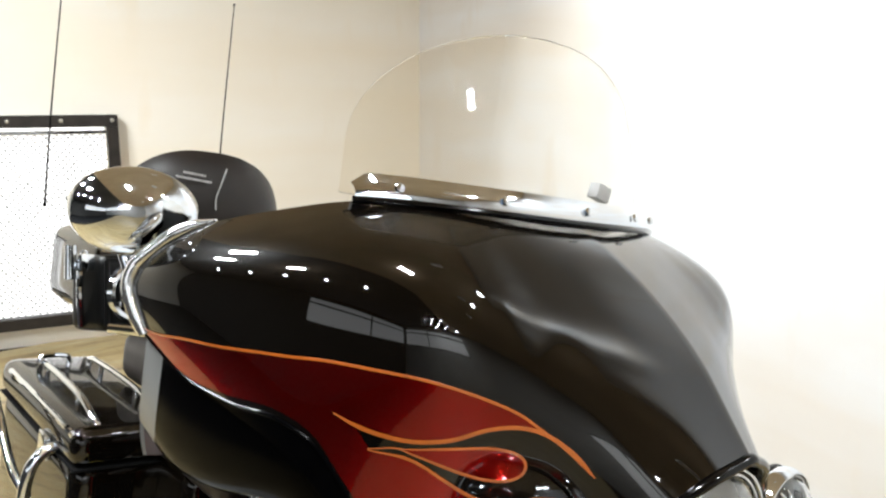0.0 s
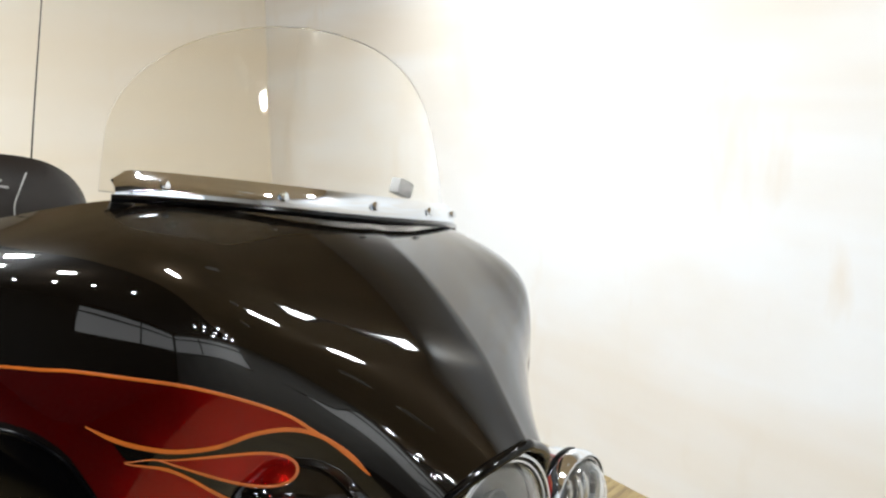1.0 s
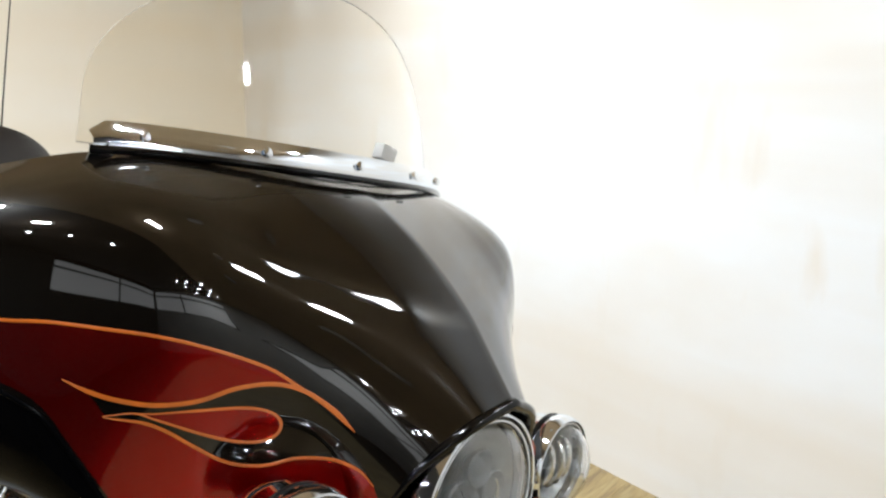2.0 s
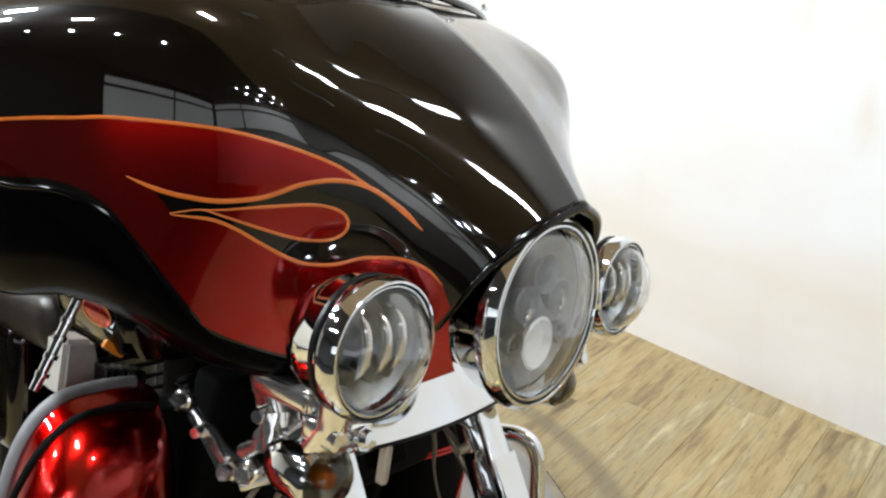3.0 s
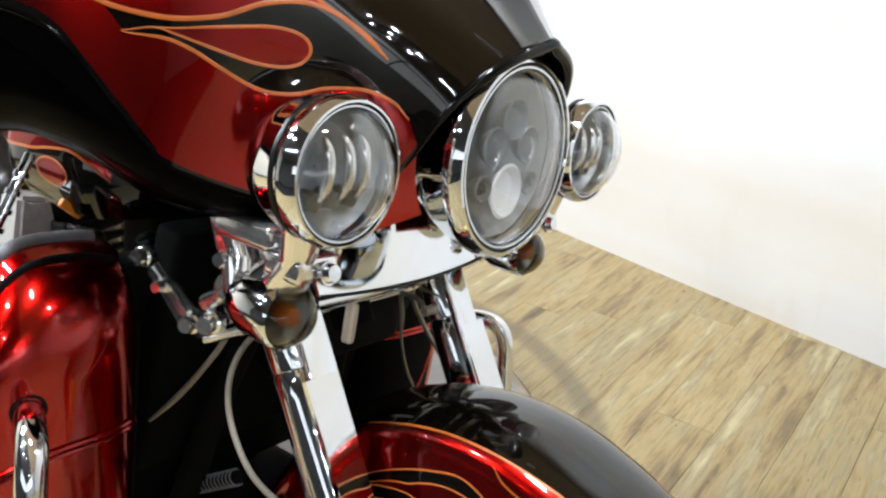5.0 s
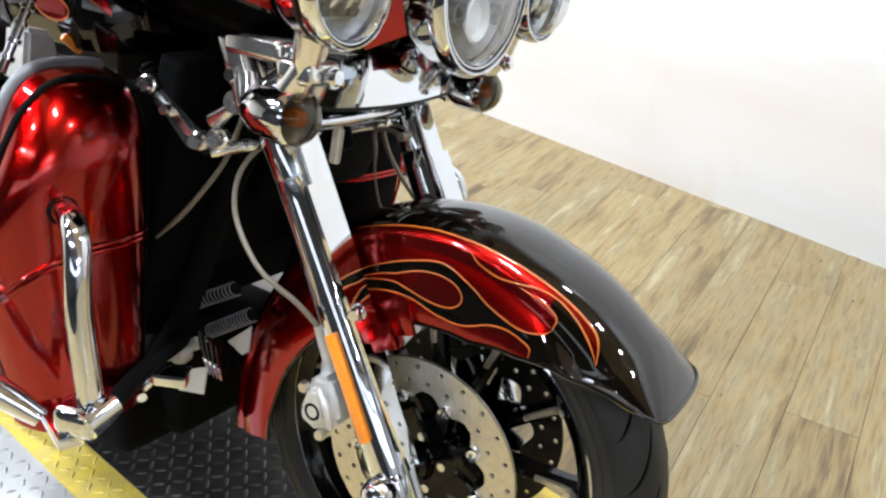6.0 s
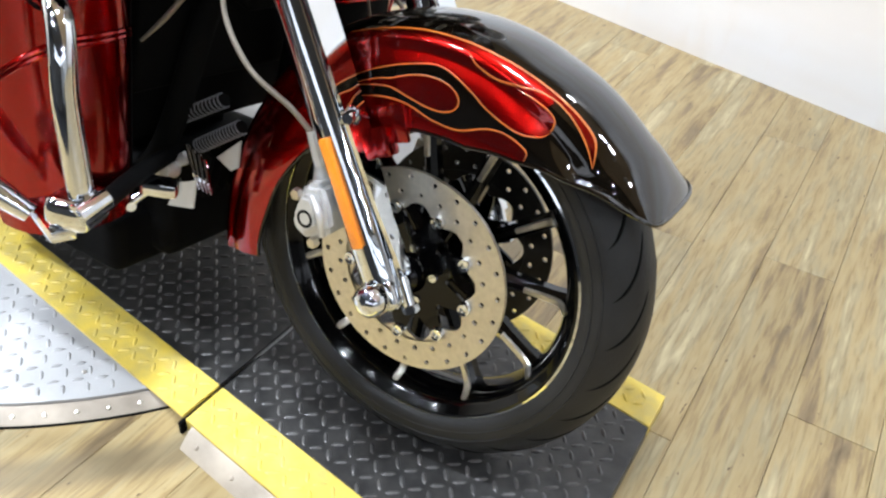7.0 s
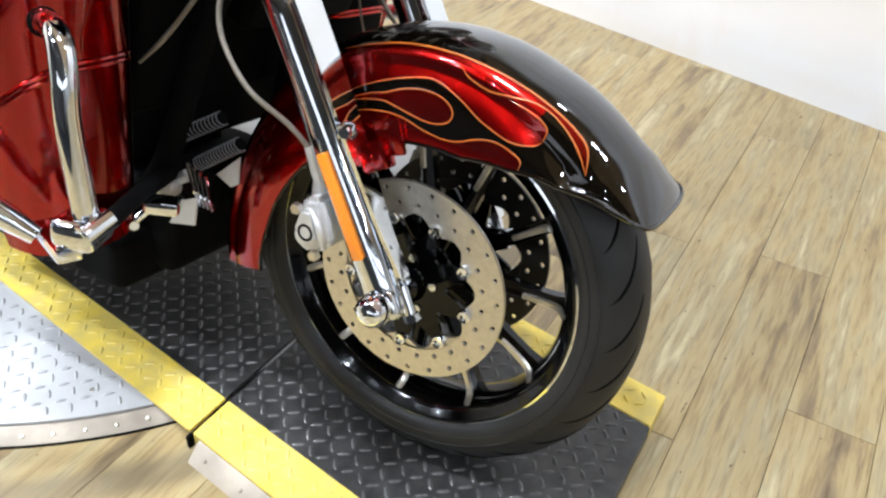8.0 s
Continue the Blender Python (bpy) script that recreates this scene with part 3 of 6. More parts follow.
def plate(name, xa, xb, za, zb, label):
    ob = tagged(new(name), label, "floor plate")

    def slab(nm, ya, yb, material, lift=0.0, text=""):
        pts = [(xa, ya(xa)), (xb, ya(xb)), (xb, yb(xb)), (xa, yb(xa))]
        return part(nm, prism(pts, zb + lift - za, Matrix.Translation((0, 0, za)), 0.0012), material, ob, text, smooth=False)
    slab("sheet", lambda x: near_edge(x) + STRIP, lambda x: far_edge(x) - STRIP, M_PLATE)
    slab("yellow_strip", near_edge, lambda x: near_edge(x) + STRIP - 0.0004, M_YELLOW, 0.0006, "worn yellow painted edge strip")
    slab("yellow_strip", lambda x: far_edge(x) - STRIP + 0.0004, far_edge, M_YELLOW, 0.0006, "worn yellow painted edge strip")
    a = math.atan(-0.13)
    tread_part(treads(lambda x, y: near_edge(x) + STRIP + 0.004 < y < far_edge(x) - STRIP - 0.004, xa + 0.012, xb - 0.01, -0.3, 0.7, zb, a), M_TREAD, ob)
    tread_part(treads(lambda x, y: near_edge(x) + 0.012 < y < near_edge(x) + STRIP - 0.012 or far_edge(x) - STRIP + 0.012 < y < far_edge(x) - 0.012, xa + 0.012, xb - 0.01, -0.4, 0.7, zb + 0.0006, a), M_YELLOW, ob)
    return ob


front_plate = plate("front_plate", SEAM_X + 0.004, FRONT_X, FLOOR, 0.0, "black diamond plate ramp with yellow edges on the floor")
rear_plate = plate("rear_plate", REAR_X, SEAM_X - 0.004, -0.0055, 0.0, "black diamond plate with yellow edges on the turntable")
flange = part("edge_flange", thicken(grid([[(x, near_edge(x) - 0.0012, -0.004), (x, near_edge(x) - 0.006, -0.007), (x, near_edge(x) - 0.028, FLOOR + 0.004), (x, near_edge(x) - 0.031, FLOOR)] for x in (SEAM_X + 0.02, -0.1, 0.1, FRONT_X)]), 0.002), M_LIP, front_plate, "tan metal edge flange")
for k in range(7):
    rx = SEAM_X + 0.05 + 0.085 * k
    part("rivet", revolve([(0.0001, 0.0022), (0.003, 0.0016), (0.004, 0)], (rx, near_edge(rx) - 0.018, -0.0155), (0, -0.55, 0.8), 10), M_LIP, flange)
part("hinge_bar", block((0.007, 0.60, 0.012), Matrix.Translation((SEAM_X, 0.096, -0.0125)), 0.001), M_MATT, front_plate, "black hinge gap")
part("hinge_foot", block((0.006, 0.012, 0.026), Matrix.Translation((SEAM_X, -0.2085, -0.016)), 0.001), M_MATT, front_plate)

turntable = tagged(new("turntable"), "round aluminium diamond plate turntable on the floor", "turntable")
turntable.location = DISC_C
part("top", revolve([(0.001, -0.006), (DISC_R - 0.004, -0.006), (DISC_R - 0.001, -0.0075), (DISC_R, -0.010), (DISC_R, -0.013)], (0, 0, 0), (0, 0, 1), 160), M_ALU, turntable)
rim = part("rim", revolve([(DISC_R - 0.006, -0.0135), (DISC_R + 0.003, -0.0135), (DISC_R + 0.005, -0.0150), (DISC_R + 0.030, FLOOR + 0.0060), (DISC_R + 0.032, FLOOR + 0.004), (DISC_R - 0.02, FLOOR + 0.004)], (0, 0, 0), (0, 0, 1), 160), M_LIP, turntable, "tan metal rim flange")
for k in range(40):
    a = radians(-100 + 3.2 * k)
    part("rivet", revolve([(0.0001, 0.0022), (0.003, 0.0016), (0.004, 0)], ((DISC_R + 0.018) * math.cos(a), (DISC_R + 0.018) * math.sin(a), -0.0190), (math.cos(a) * 0.35, math.sin(a) * 0.35, 0.9), 8), M_STEEL, rim)
# solid black ring painted in place of the shaded gap below the rim
part("rim_shadow_gap", revolve([(DISC_R - 0.02, FLOOR), (DISC_R + 0.0345, FLOOR), (DISC_R + 0.0345, FLOOR + 0.0036), (DISC_R - 0.02, FLOOR + 0.0036)], (0, 0, 0), (0, 0, 1), 120), M_MATT, turntable, "black ring drawn for the shade under the rim")
tm = treads(lambda x, y: math.hypot(x, y) < DISC_R - 0.02 and (y + DISC_C.y < near_edge(x + DISC_C.x) - 0.006) and x > -0.5, -0.5, DISC_R, -DISC_R, 0.2, -0.006, 0.1, 0.0275)
tread_part(tm, M_ALU, turntable)
for sx, sy in ((-0.512, -0.225), (-0.70, -0.14), (-0.60, -0.40), (-0.80, -0.42), (-0.93, -0.24)):
    part("screw", revolve([(0.0001, 0.0022), (0.003, 0.002), (0.0042, 0.0008), (0.0042, 0)], (sx - DISC_C.x, sy - DISC_C.y, -0.006), (0, 0, 1), 12), M_STEEL, turntable)

# ---- mesh guard on the far wall ----
guard = tagged(new("mesh_guard"), "glowing white pane behind expanded metal mesh in a dark iron frame", "window guard")
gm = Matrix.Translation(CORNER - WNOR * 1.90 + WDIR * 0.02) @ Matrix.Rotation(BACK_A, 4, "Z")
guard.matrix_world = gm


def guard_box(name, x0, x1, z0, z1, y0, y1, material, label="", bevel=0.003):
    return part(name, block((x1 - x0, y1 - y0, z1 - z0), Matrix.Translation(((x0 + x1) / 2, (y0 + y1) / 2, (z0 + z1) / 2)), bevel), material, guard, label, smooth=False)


GX0, GX1, GZ0, GZ1 = -1.9, 0.0, 0.15, 1.27
# the pane glows to stand in for the white lit area behind the mesh
guard_box("pane", GX0, GX1 - 0.07, GZ0, GZ1 - 0.07, -0.012, -0.004, M_GLOWPANE, "glowing white pane for the lit area behind the mesh")
guard_box("frame_rail", GX0, GX1, GZ1 - 0.065, GZ1, -0.075, -0.002, M_IRON, "dark iron frame rail")
guard_box("frame_rail", GX0, GX1, GZ0 - 0.065, GZ0, -0.075, -0.002, M_IRON, "dark iron frame rail")
guard_box("frame_post", GX1 - 0.062, GX1, GZ0, GZ1 - 0.0665, -0.075, -0.002, M_IRON, "dark iron frame post")
guard_box("inner_rail", GX0, GX1 - 0.064, GZ1 - 0.105, GZ1 - 0.085, -0.060, -0.045, M_CHROME, "thin bright metal rail")
for k in range(8):
    part("bolt", revolve([(0.0001, 0.008), (0.008, 0.007), (0.012, 0.002), (0.012, 0)], (GX1 - 0.03 - k * 0.26, -0.075, GZ1 - 0.03), (0, -1, 0), 12), M_STEEL, guard)
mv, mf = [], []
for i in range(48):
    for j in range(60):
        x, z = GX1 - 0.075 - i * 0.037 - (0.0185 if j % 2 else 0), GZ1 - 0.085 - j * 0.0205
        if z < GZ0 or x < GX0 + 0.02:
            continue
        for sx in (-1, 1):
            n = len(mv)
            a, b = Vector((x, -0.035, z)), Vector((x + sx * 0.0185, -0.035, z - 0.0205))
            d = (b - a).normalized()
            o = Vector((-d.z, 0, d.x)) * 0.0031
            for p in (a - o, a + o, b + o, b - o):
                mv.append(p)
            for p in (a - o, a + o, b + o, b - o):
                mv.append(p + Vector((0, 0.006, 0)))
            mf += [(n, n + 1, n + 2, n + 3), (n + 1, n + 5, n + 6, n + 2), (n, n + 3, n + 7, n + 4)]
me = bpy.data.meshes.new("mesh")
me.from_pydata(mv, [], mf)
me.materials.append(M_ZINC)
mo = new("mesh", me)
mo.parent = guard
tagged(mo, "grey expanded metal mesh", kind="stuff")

# ---- the motorcycle, leaning on its side stand ----
bike = tagged(new("motorcycle"), "black and candy red touring motorcycle with orange-lined flames, leaning", "motorcycle")
bike.rotation_euler = (radians(-10.31), 0, 0)


def loft(fn, us, vs, thick=0.0):
    bm = grid([[fn(u, v) for v in vs] for u in us])
    if thick:
        thicken(bm, thick)
    return bm


def lin(a, b, n):
    return [a + (b - a) * i / (n - 1) for i in range(n)]


def normal_at(fn, u, v, du, dv, outward):
    p = Vector(fn(u, v))
    n = (Vector(fn(u + du, v)) - Vector(fn(u - du, v))).cross(Vector(fn(u, v + dv)) - Vector(fn(u, v - dv)))
    n.normalize()
    return n if n.dot(outward) > 0 else -n


def painted(name, fn, us, lo, hi, material, parent, outward, du, dv, lift, nv=10, label=""):
    """A painted field on a skin: between the lines lo(u) and hi(u), a hair above it."""
    rows = []
    for u in us:
        a, b = lo(u), hi(u)
        rows.append([Vector(fn(u, a + (b - a) * j / nv)) + normal_at(fn, u, a + (b - a) * j / nv, du, dv, outward) * lift for j in range(nv + 1)])
    return part(name, grid(rows), material, parent, label)


def pinstripe(fn, line, width, parent, outward, du, dv, lift, taper=True, steps=6):
    """A thin painted line on a skin through points (u, v)."""
    pts = smooth_line([(u, v, 0) for u, v in line], steps)
    rows, n = [], len(pts)
    P = [Vector(fn(p.x, p.y)) for p in pts]
    for i, p in enumerate(pts):
        nn = normal_at(fn, p.x, p.y, du, dv, outward)
        d = (P[min(i + 1, n - 1)] - P[max(i - 1, 0)]).normalized()
        side = nn.cross(d).normalized()
        k = i / (n - 1)
        w = width * (min(1.0, 0.25 + 6 * k, 0.25 + 6 * (1 - k)) if taper else 1) / 2
        rows.append([P[i] - side * w + nn * lift, P[i] + nn * (lift + 0.0003), P[i] + side * w + nn * lift])
    return part("pinstripe", grid(rows), M_ORANGE, parent, "orange pinstripe")


def line_of(pairs):
    """A smooth value v(u) through pairs, u rising."""
    U, V = [p[0] for p in pairs], [p[1] for p in pairs]

    def f(u):
        u = max(U[0], min(U[-1], u))
        i = max(k for k in range(len(U) - 1) if U[k] <= u)
        t = (u - U[i]) / (U[i + 1] - U[i])
        a, b = V[i], V[i + 1]
        m0 = (V[i + 1] - V[i - 1]) / (U[i + 1] - U[i - 1]) if i else (b - a) / (U[1] - U[0])
        m1 = (V[i + 2] - V[i]) / (U[i + 2] - U[i]) if i + 2 < len(U) else (b - a) / (U[i + 1] - U[i])
        h = U[i + 1] - U[i]
        return (2 * t ** 3 - 3 * t ** 2 + 1) * a + (t ** 3 - 2 * t ** 2 + t) * h * m0 + (3 * t ** 2 - 2 * t ** 3) * b + (t ** 3 - t ** 2) * h * m1
    return f


# -- fairing --
NS, NT = 96, 28


def full_fairing(u, t):
    return fairing_at(abs(u), t, 1 if u > 0 else -1)


skin = loft(full_fairing, lin(-12, 12, NS * 2 + 1), lin(0, 1, NT + 1))
bmesh.ops.recalc_face_normals(skin, faces=skin.faces)
fairing = part("fairing", thicken(skin, 0.004), M_BLACK, bike, "gloss brown-black batwing fairing")

TOP = [(2.76, .851), (3.15, .783), (3.60, .735), (4.15, .702), (5.2, .690), (6.4, .696), (7.6, .713), (8.4, .742), (9.2, .778), (9.85, .806), (10.75, .838), (11.4, .885), (12, .945)]
INNER = [(2.76, .851), (2.98, .80), (3.44, .75), (4.02, .733), (4.77, .748), (5.56, .783), (6.21, .804), (6.77, .813), (7.27, .817), (7.66, .816)]
LOWER = [(2.75, .954), (2.93, .911), (3.38, .871), (4.03, .852), (4.74, .861), (5.31, .863), (5.77, .851), (6.14, .839), (6.51, .836), (7.09, .848)]
BASE = [(7.1, .985), (7.5, .952), (7.86, .92), (8.09, .893), (8.45, .888), (9.1, .91), (9.9, .955), (10.8, .99), (12, .997)]
for side in (-1, 1):
    def fa(u, t, side=side):
        return fairing_at(u, t, side)
    out = Vector((1.0, side * 1.0, 0.3))
    top, inner, lower, base = line_of(TOP), line_of(INNER), line_of(LOWER), line_of(BASE)
    K = (0.02, 0.004)
    painted("red_flame", fa, lin(2.77, 7.45, 50), top, inner, M_RED, fairing, out, *K, 0.0005, 8, "candy red flame")
    painted("red_flame", fa, lin(7.45, 11.9, 50), top, base, M_RED, fairing, out, *K, 0.0005, 10, "candy red flame")
    painted("red_flame", fa, lin(2.76, 7.09, 50), lower, lambda u: 0.992, M_RED, fairing, out, *K, 0.0005, 8, "candy red flame")
    painted("red_flame", fa, lin(7.02, 7.46, 10), lambda u: 0.8165 + 0.03 * max(0, (7.3 - u) / 0.25), lambda u: min(0.992, base(u)), M_RED, fairing, out, *K, 0.0006, 8, "candy red flame")

    def drop_hi(u, sign=-1):
        k = max(0.0, min(1.0, (u - 4.11) / 2.5))
        return 0.795 + 0.031 * k + sign * 0.075 * math.sqrt(k) * (1 - k) ** 1.4

    def drop_lo(u):
        return drop_hi(u, 1)
    painted("red_flame", fa, [4.11 + 2.5 * (i / 30) ** 1.6 for i in range(31)], drop_hi, drop_lo, M_RED, fairing, out, *K, 0.0005, 6, "candy red flame")
    pinstripe(fa, TOP, 0.0032, fairing, out, *K, 0.0009)
    pinstripe(fa, INNER, 0.0044, fairing, out, *K, 0.0010)
    pinstripe(fa, LOWER, 0.0034, fairing, out, *K, 0.0009)
    us = [4.11 + 2.5 * (i / 14) ** 1.8 for i in range(15)]
    pinstripe(fa, [(u, drop_hi(u)) for u in reversed(us)] + [(u, drop_lo(u)) for u in us[1:]] + [(7.1, .847)], 0.0030, fairing, out, *K, 0.0009, steps=3)

# brow lip round the headlight opening
rim_pts = [full_fairing(u, 1.0) for u in lin(-4.0, 4.0, 41)]
part("brow_lip", tube([full_fairing(u, 1.0) for u in lin(-3.1, 3.1, 33)], [0.001, 0.004, 0.0065, 0.0065, 0.0065, 0.004, 0.001], 10, 2), M_GLOSSBLACK, fairing, "gloss black rounded lip")
back = [(p[0] - 0.075, p[1] * 0.84, 0.935 + (p[2] - 0.935) * 0.86) for p in rim_pts]
part("lamp_recess", grid([rim_pts, [((a[0] + b[0]) / 2 - 0.01, b[1] * 0.5 + a[1] * 0.5, (a[2] + b[2]) / 2 + 0.002) for a, b in zip(rim_pts, back)], back]), M_GLOSSBLACK, fairing, "gloss black lamp recess")
# soft edge roll along the lower rim of each wing and the inner fairing behind it
for side in (-1, 1):
    fringe = line_of([(4.0, 1.0), (6.6, 1.0)] + [(u, min(1.0, v + 0.022)) for u, v in BASE])

    def fa(u, t, side=side):
        return fairing_at(u, t, side)
    part("edge_roll", tube([fa(s, fringe(s)) for s in lin(4.0, 12, 49)], 0.0026, 8, 2), M_INNER, fairing, "black rolled edge")
    painted("inner_edge", fa, lin(7.0, 11.95, 50), fringe, lambda u: 1.0, M_INNER, fairing, Vector((1.0, side * 1.0, 0.3)), 0.02, 0.004, 0.0012, 6, "black plastic inner edge")
    rear = [fairing_at(12, t, side) for t in lin(0.22, 1, 9)]
    part("trim_ring", tube([(x - 0.006, y + side * 0.0, z) for x, y, z in [fairing_at(s, 0.0, side) for s in (9.7, 10.3, 10.9, 11.5)] + rear], [0.0015] + [0.008] + [0.0105] * 10 + [0.009], 16, 8), M_PEWTER, fairing, "bright silver edge trim")

    hang = line_of([(4, 0.010), (5, 0.034), (6, 0.044), (7, 0.050), (8, 0.058), (9, 0.086), (10, 0.126), (11, 0.142), (12, 0.138)])

    def inner_skin(u, v, side=side):
        x, y, z = fairing_at(u, 1.0, side)
        k = v
        # the black inner fairing turns inwards and hangs below the painted edge
        drop = hang(u) * math.sin(k * math.pi * 0.62)
        return x - 0.012 - 0.10 * k * k - 0.012 * k, y - side * (0.006 + 0.055 * k * k), z - drop
    part("inner_fairing", thicken(loft(inner_skin, lin(4.2, 11.5, 39), lin(0, 1, 10)), 0.004), M_INNER, fairing, "black inner fairing")
    part("inner_end", thicken(loft(inner_skin, lin(11.5, 12, 6), lin(0, 1, 10)), 0.004), M_FLAP, fairing, "grey end panel of the inner fairing")
    part("inner_lip", tube([inner_skin(u, 0.96) for u in lin(8.6, 11.9, 18)], 0.0042, 10, 2), M_FLAP, fairing, "grey lower lip")
# speaker and dash face closing the fairing behind
dash = [[(-0.33 - 0.05 * (abs(y) / 0.3) ** 2 - 0.10 * k, y * (1 + 0.05 * k), 1.262 - 0.30 * k) for k in lin(0, 1, 6)] for y in lin(-0.29, 0.29, 21)]
part("dash_panel", thicken(grid(dash), 0.006), M_SATIN, fairing, "satin black dash panel")

# -- windscreen --


def screen_at(u, v):
    """u from -1 to 1 across, v from the base to the top."""
    half = 0.290 * (1 - 0.09 * v) * (math.sqrt(max(0.0, 1 - (max(0.0, v - 0.25) / 0.75) ** 2.1)) ** 0.92)
    y = u * half
    x0 = -0.292 - 0.105 * (y / 0.283) ** 2
    return x0 - 0.062 * v - 0.008 * v * v, y, 1.270 + 0.228 * v


vs = [1 - (1 - i / 26) ** 1.8 for i in range(27)]
screen = part("windscreen", thicken(loft(screen_at, lin(-1, 1, 41), [v * 0.999 for v in vs]), 0.0035), M_CLEAR, bike, "clear arched windscreen")
screen.visible_shadow = False


def trim_at(u, k):
    y = u * 0.287
    x = -0.290 - 0.100 * (y / 0.287) ** 2
    return x + 0.016 - 0.012 * k + 0.004 * math.sin(k * math.pi), y, 1.2735 - 0.004 * abs(u) ** 6 + 0.0260 * k * math.sqrt(1 - 0.7 * max(0.0, (abs(u) - 0.94) / 0.06) ** 2)


trim = part("screen_trim", thicken(loft(trim_at, lin(-1, 1, 49), lin(0, 1, 7)), 0.005), M_CHROME, bike, "chrome screen trim strip")
part("gasket", tube([(trim_at(u, 0)[0] + 0.001, trim_at(u, 0)[1], 1.2700 - 0.005 * abs(u) ** 6) for u in lin(-1.01, 1.01, 25)], 0.0046, 8, 2), M_GLOSSBLACK, trim, "black rubber gasket")
for u in (-0.86, -0.45, 0.0, 0.45, 0.86):
    x, y, z = trim_at(u, 0.5)
    part("trim_screw", revolve([(0.0001, 0.0035), (0.004, 0.0032), (0.006, 0.0015), (0.006, 0)], (x + 0.003, y, z), (0.9, -0.0, 0.42), 14), M_CHROME, trim)
part("sensor_block", block((0.020, 0.032, 0.024), Matrix.Translation((-0.405, 0.186, 1.316)) @ Matrix.Rotation(radians(-14), 4, "X"), 0.003), M_GREY, bike, "small grey block behind the screen")

# -- headlight and passing lamps --


def lamp(name, at, r, depth, parent, label, lens_bulge):
    x, y, z = at
    ob = part(name, revolve([(0.001, -depth), (r * 0.55, -depth * 0.97), (r * 0.82, -depth * 0.80), (r * 0.95, -depth * 0.5), (r * 0.97, -depth * 0.22), (r * 0.985, -depth * 0.2), (r * 0.985, -0.012)], (x, y, z), (1, 0, 0), 56), M_CHROME, parent, label)
    part("bezel", revolve([(r * 0.985, -0.014), (r * 1.035, -0.012), (r * 1.045, -0.006), (r * 1.035, 0.000), (r * 0.990, 0.0070), (r * 0.960, 0.0075), (r * 0.945, 0.004), (r * 0.94, -0.004)], (x, y, z), (1, 0, 0), 64), M_CHROME, ob, "chrome bezel")
    part("seal", revolve([(r * 0.948, 0.0032), (r * 0.940, 0.0055), (r * 0.925, 0.0050), (r * 0.920, 0.0)], (x, y, z), (1, 0, 0), 64), M_SATIN, ob, "black lens seal")
    part("inner_ring", revolve([(r * 0.926, 0.002), (r * 0.920, 0.0055), (r * 0.898, 0.0055), (r * 0.885, -0.002), (r * 0.86, -0.02)], (x, y, z), (1, 0, 0), 64), M_CHROME, ob, "bright inner ring")
    k = [(r * 0.905 * math.sin(a), 0.003 + lens_bulge * (math.cos(a) - math.cos(1.35))) for a in lin(1.35, 0.001, 9)]
    k2 = [(q[0] * 0.97, q[1] - 0.003) for q in reversed(k)]
    lens = part("lens", revolve(k + k2, (x, y, z), (1, 0, 0), 48), M_LENS, ob, "clear domed lens")
    lens.visible_shadow = False
    return ob


HEAD = (-0.040, 0.0, 0.937)
headlight = lamp("headlight", HEAD, 0.104, 0.085, bike, "round chrome headlight with clear lens", 0.024)
part("reflector", revolve([(0.088, -0.014), (0.07, -0.030), (0.001, -0.036)], HEAD, (1, 0, 0), 48), M_DIM, headlight, "grey reflector")
for side in (-1, 1):
    apron = [[(HEAD[0] - 0.045 - 0.035 * k, side * (0.108 + 0.040 * k) * math.cos(a), HEAD[2] - (0.108 + 0.040 * k) * math.sin(a)) for k in lin(0, 1, 6)] for a in lin(-0.05, 0.60, 12)]
    part("headlight_apron", thicken(grid(apron), 0.004), M_RED, fairing, "candy red panel beside the headlight")
    arc = [(HEAD[0] - 0.008, HEAD[1] + side * 0.034 + 0.010 * math.cos(q), HEAD[2] + 0.004 + 0.019 * math.sin(q)) for q in lin(-1.2, 1.2, 7)]
    part("led_crescent", tube(arc, [0.0008, 0.0024, 0.0030, 0.0024, 0.0008], 8, 3), M_SILVER, headlight, "bright led crescent")
for ly, lz, lr in ((0.032, 0.012, 0.021), (-0.032, 0.012, 0.021), (0.0, 0.040, 0.022), (0.045, -0.03, 0.014), (-0.045, -0.03, 0.014)):
    part("led_cup", revolve([(lr, -0.006), (lr * 0.94, -0.004), (lr * 0.8, -0.014), (lr * 0.4, -0.024), (0.0001, -0.026)], (HEAD[0], HEAD[1] + ly, HEAD[2] + lz), (1, 0, 0), 24), M_DIM, headlight, "grey led cup")
    part("led_lens", revolve([(lr * 0.62, -0.018), (lr * 0.5, -0.008), (lr * 0.25, -0.003), (0.0001, -0.002)], (HEAD[0], HEAD[1] + ly, HEAD[2] + lz), (1, 0, 0), 20), M_LENS, headlight)
# white colour stands in for the wall mirrored in this bowl
part("low_beam_reflector", revolve([(0.030, -0.006), (0.027, -0.004), (0.022, -0.014), (0.0001, -0.020)], (HEAD[0], HEAD[1], HEAD[2] - 0.036), (1, 0, 0), 32), M_WHITE, headlight, "low beam reflector in white for the wall's reflection")
part("notch", block((0.012, 0.005, 0.004), Matrix.Translation((HEAD[0] + 0.002, 0, HEAD[2] + 0.1045)), 0.001), M_MATT, headlight)

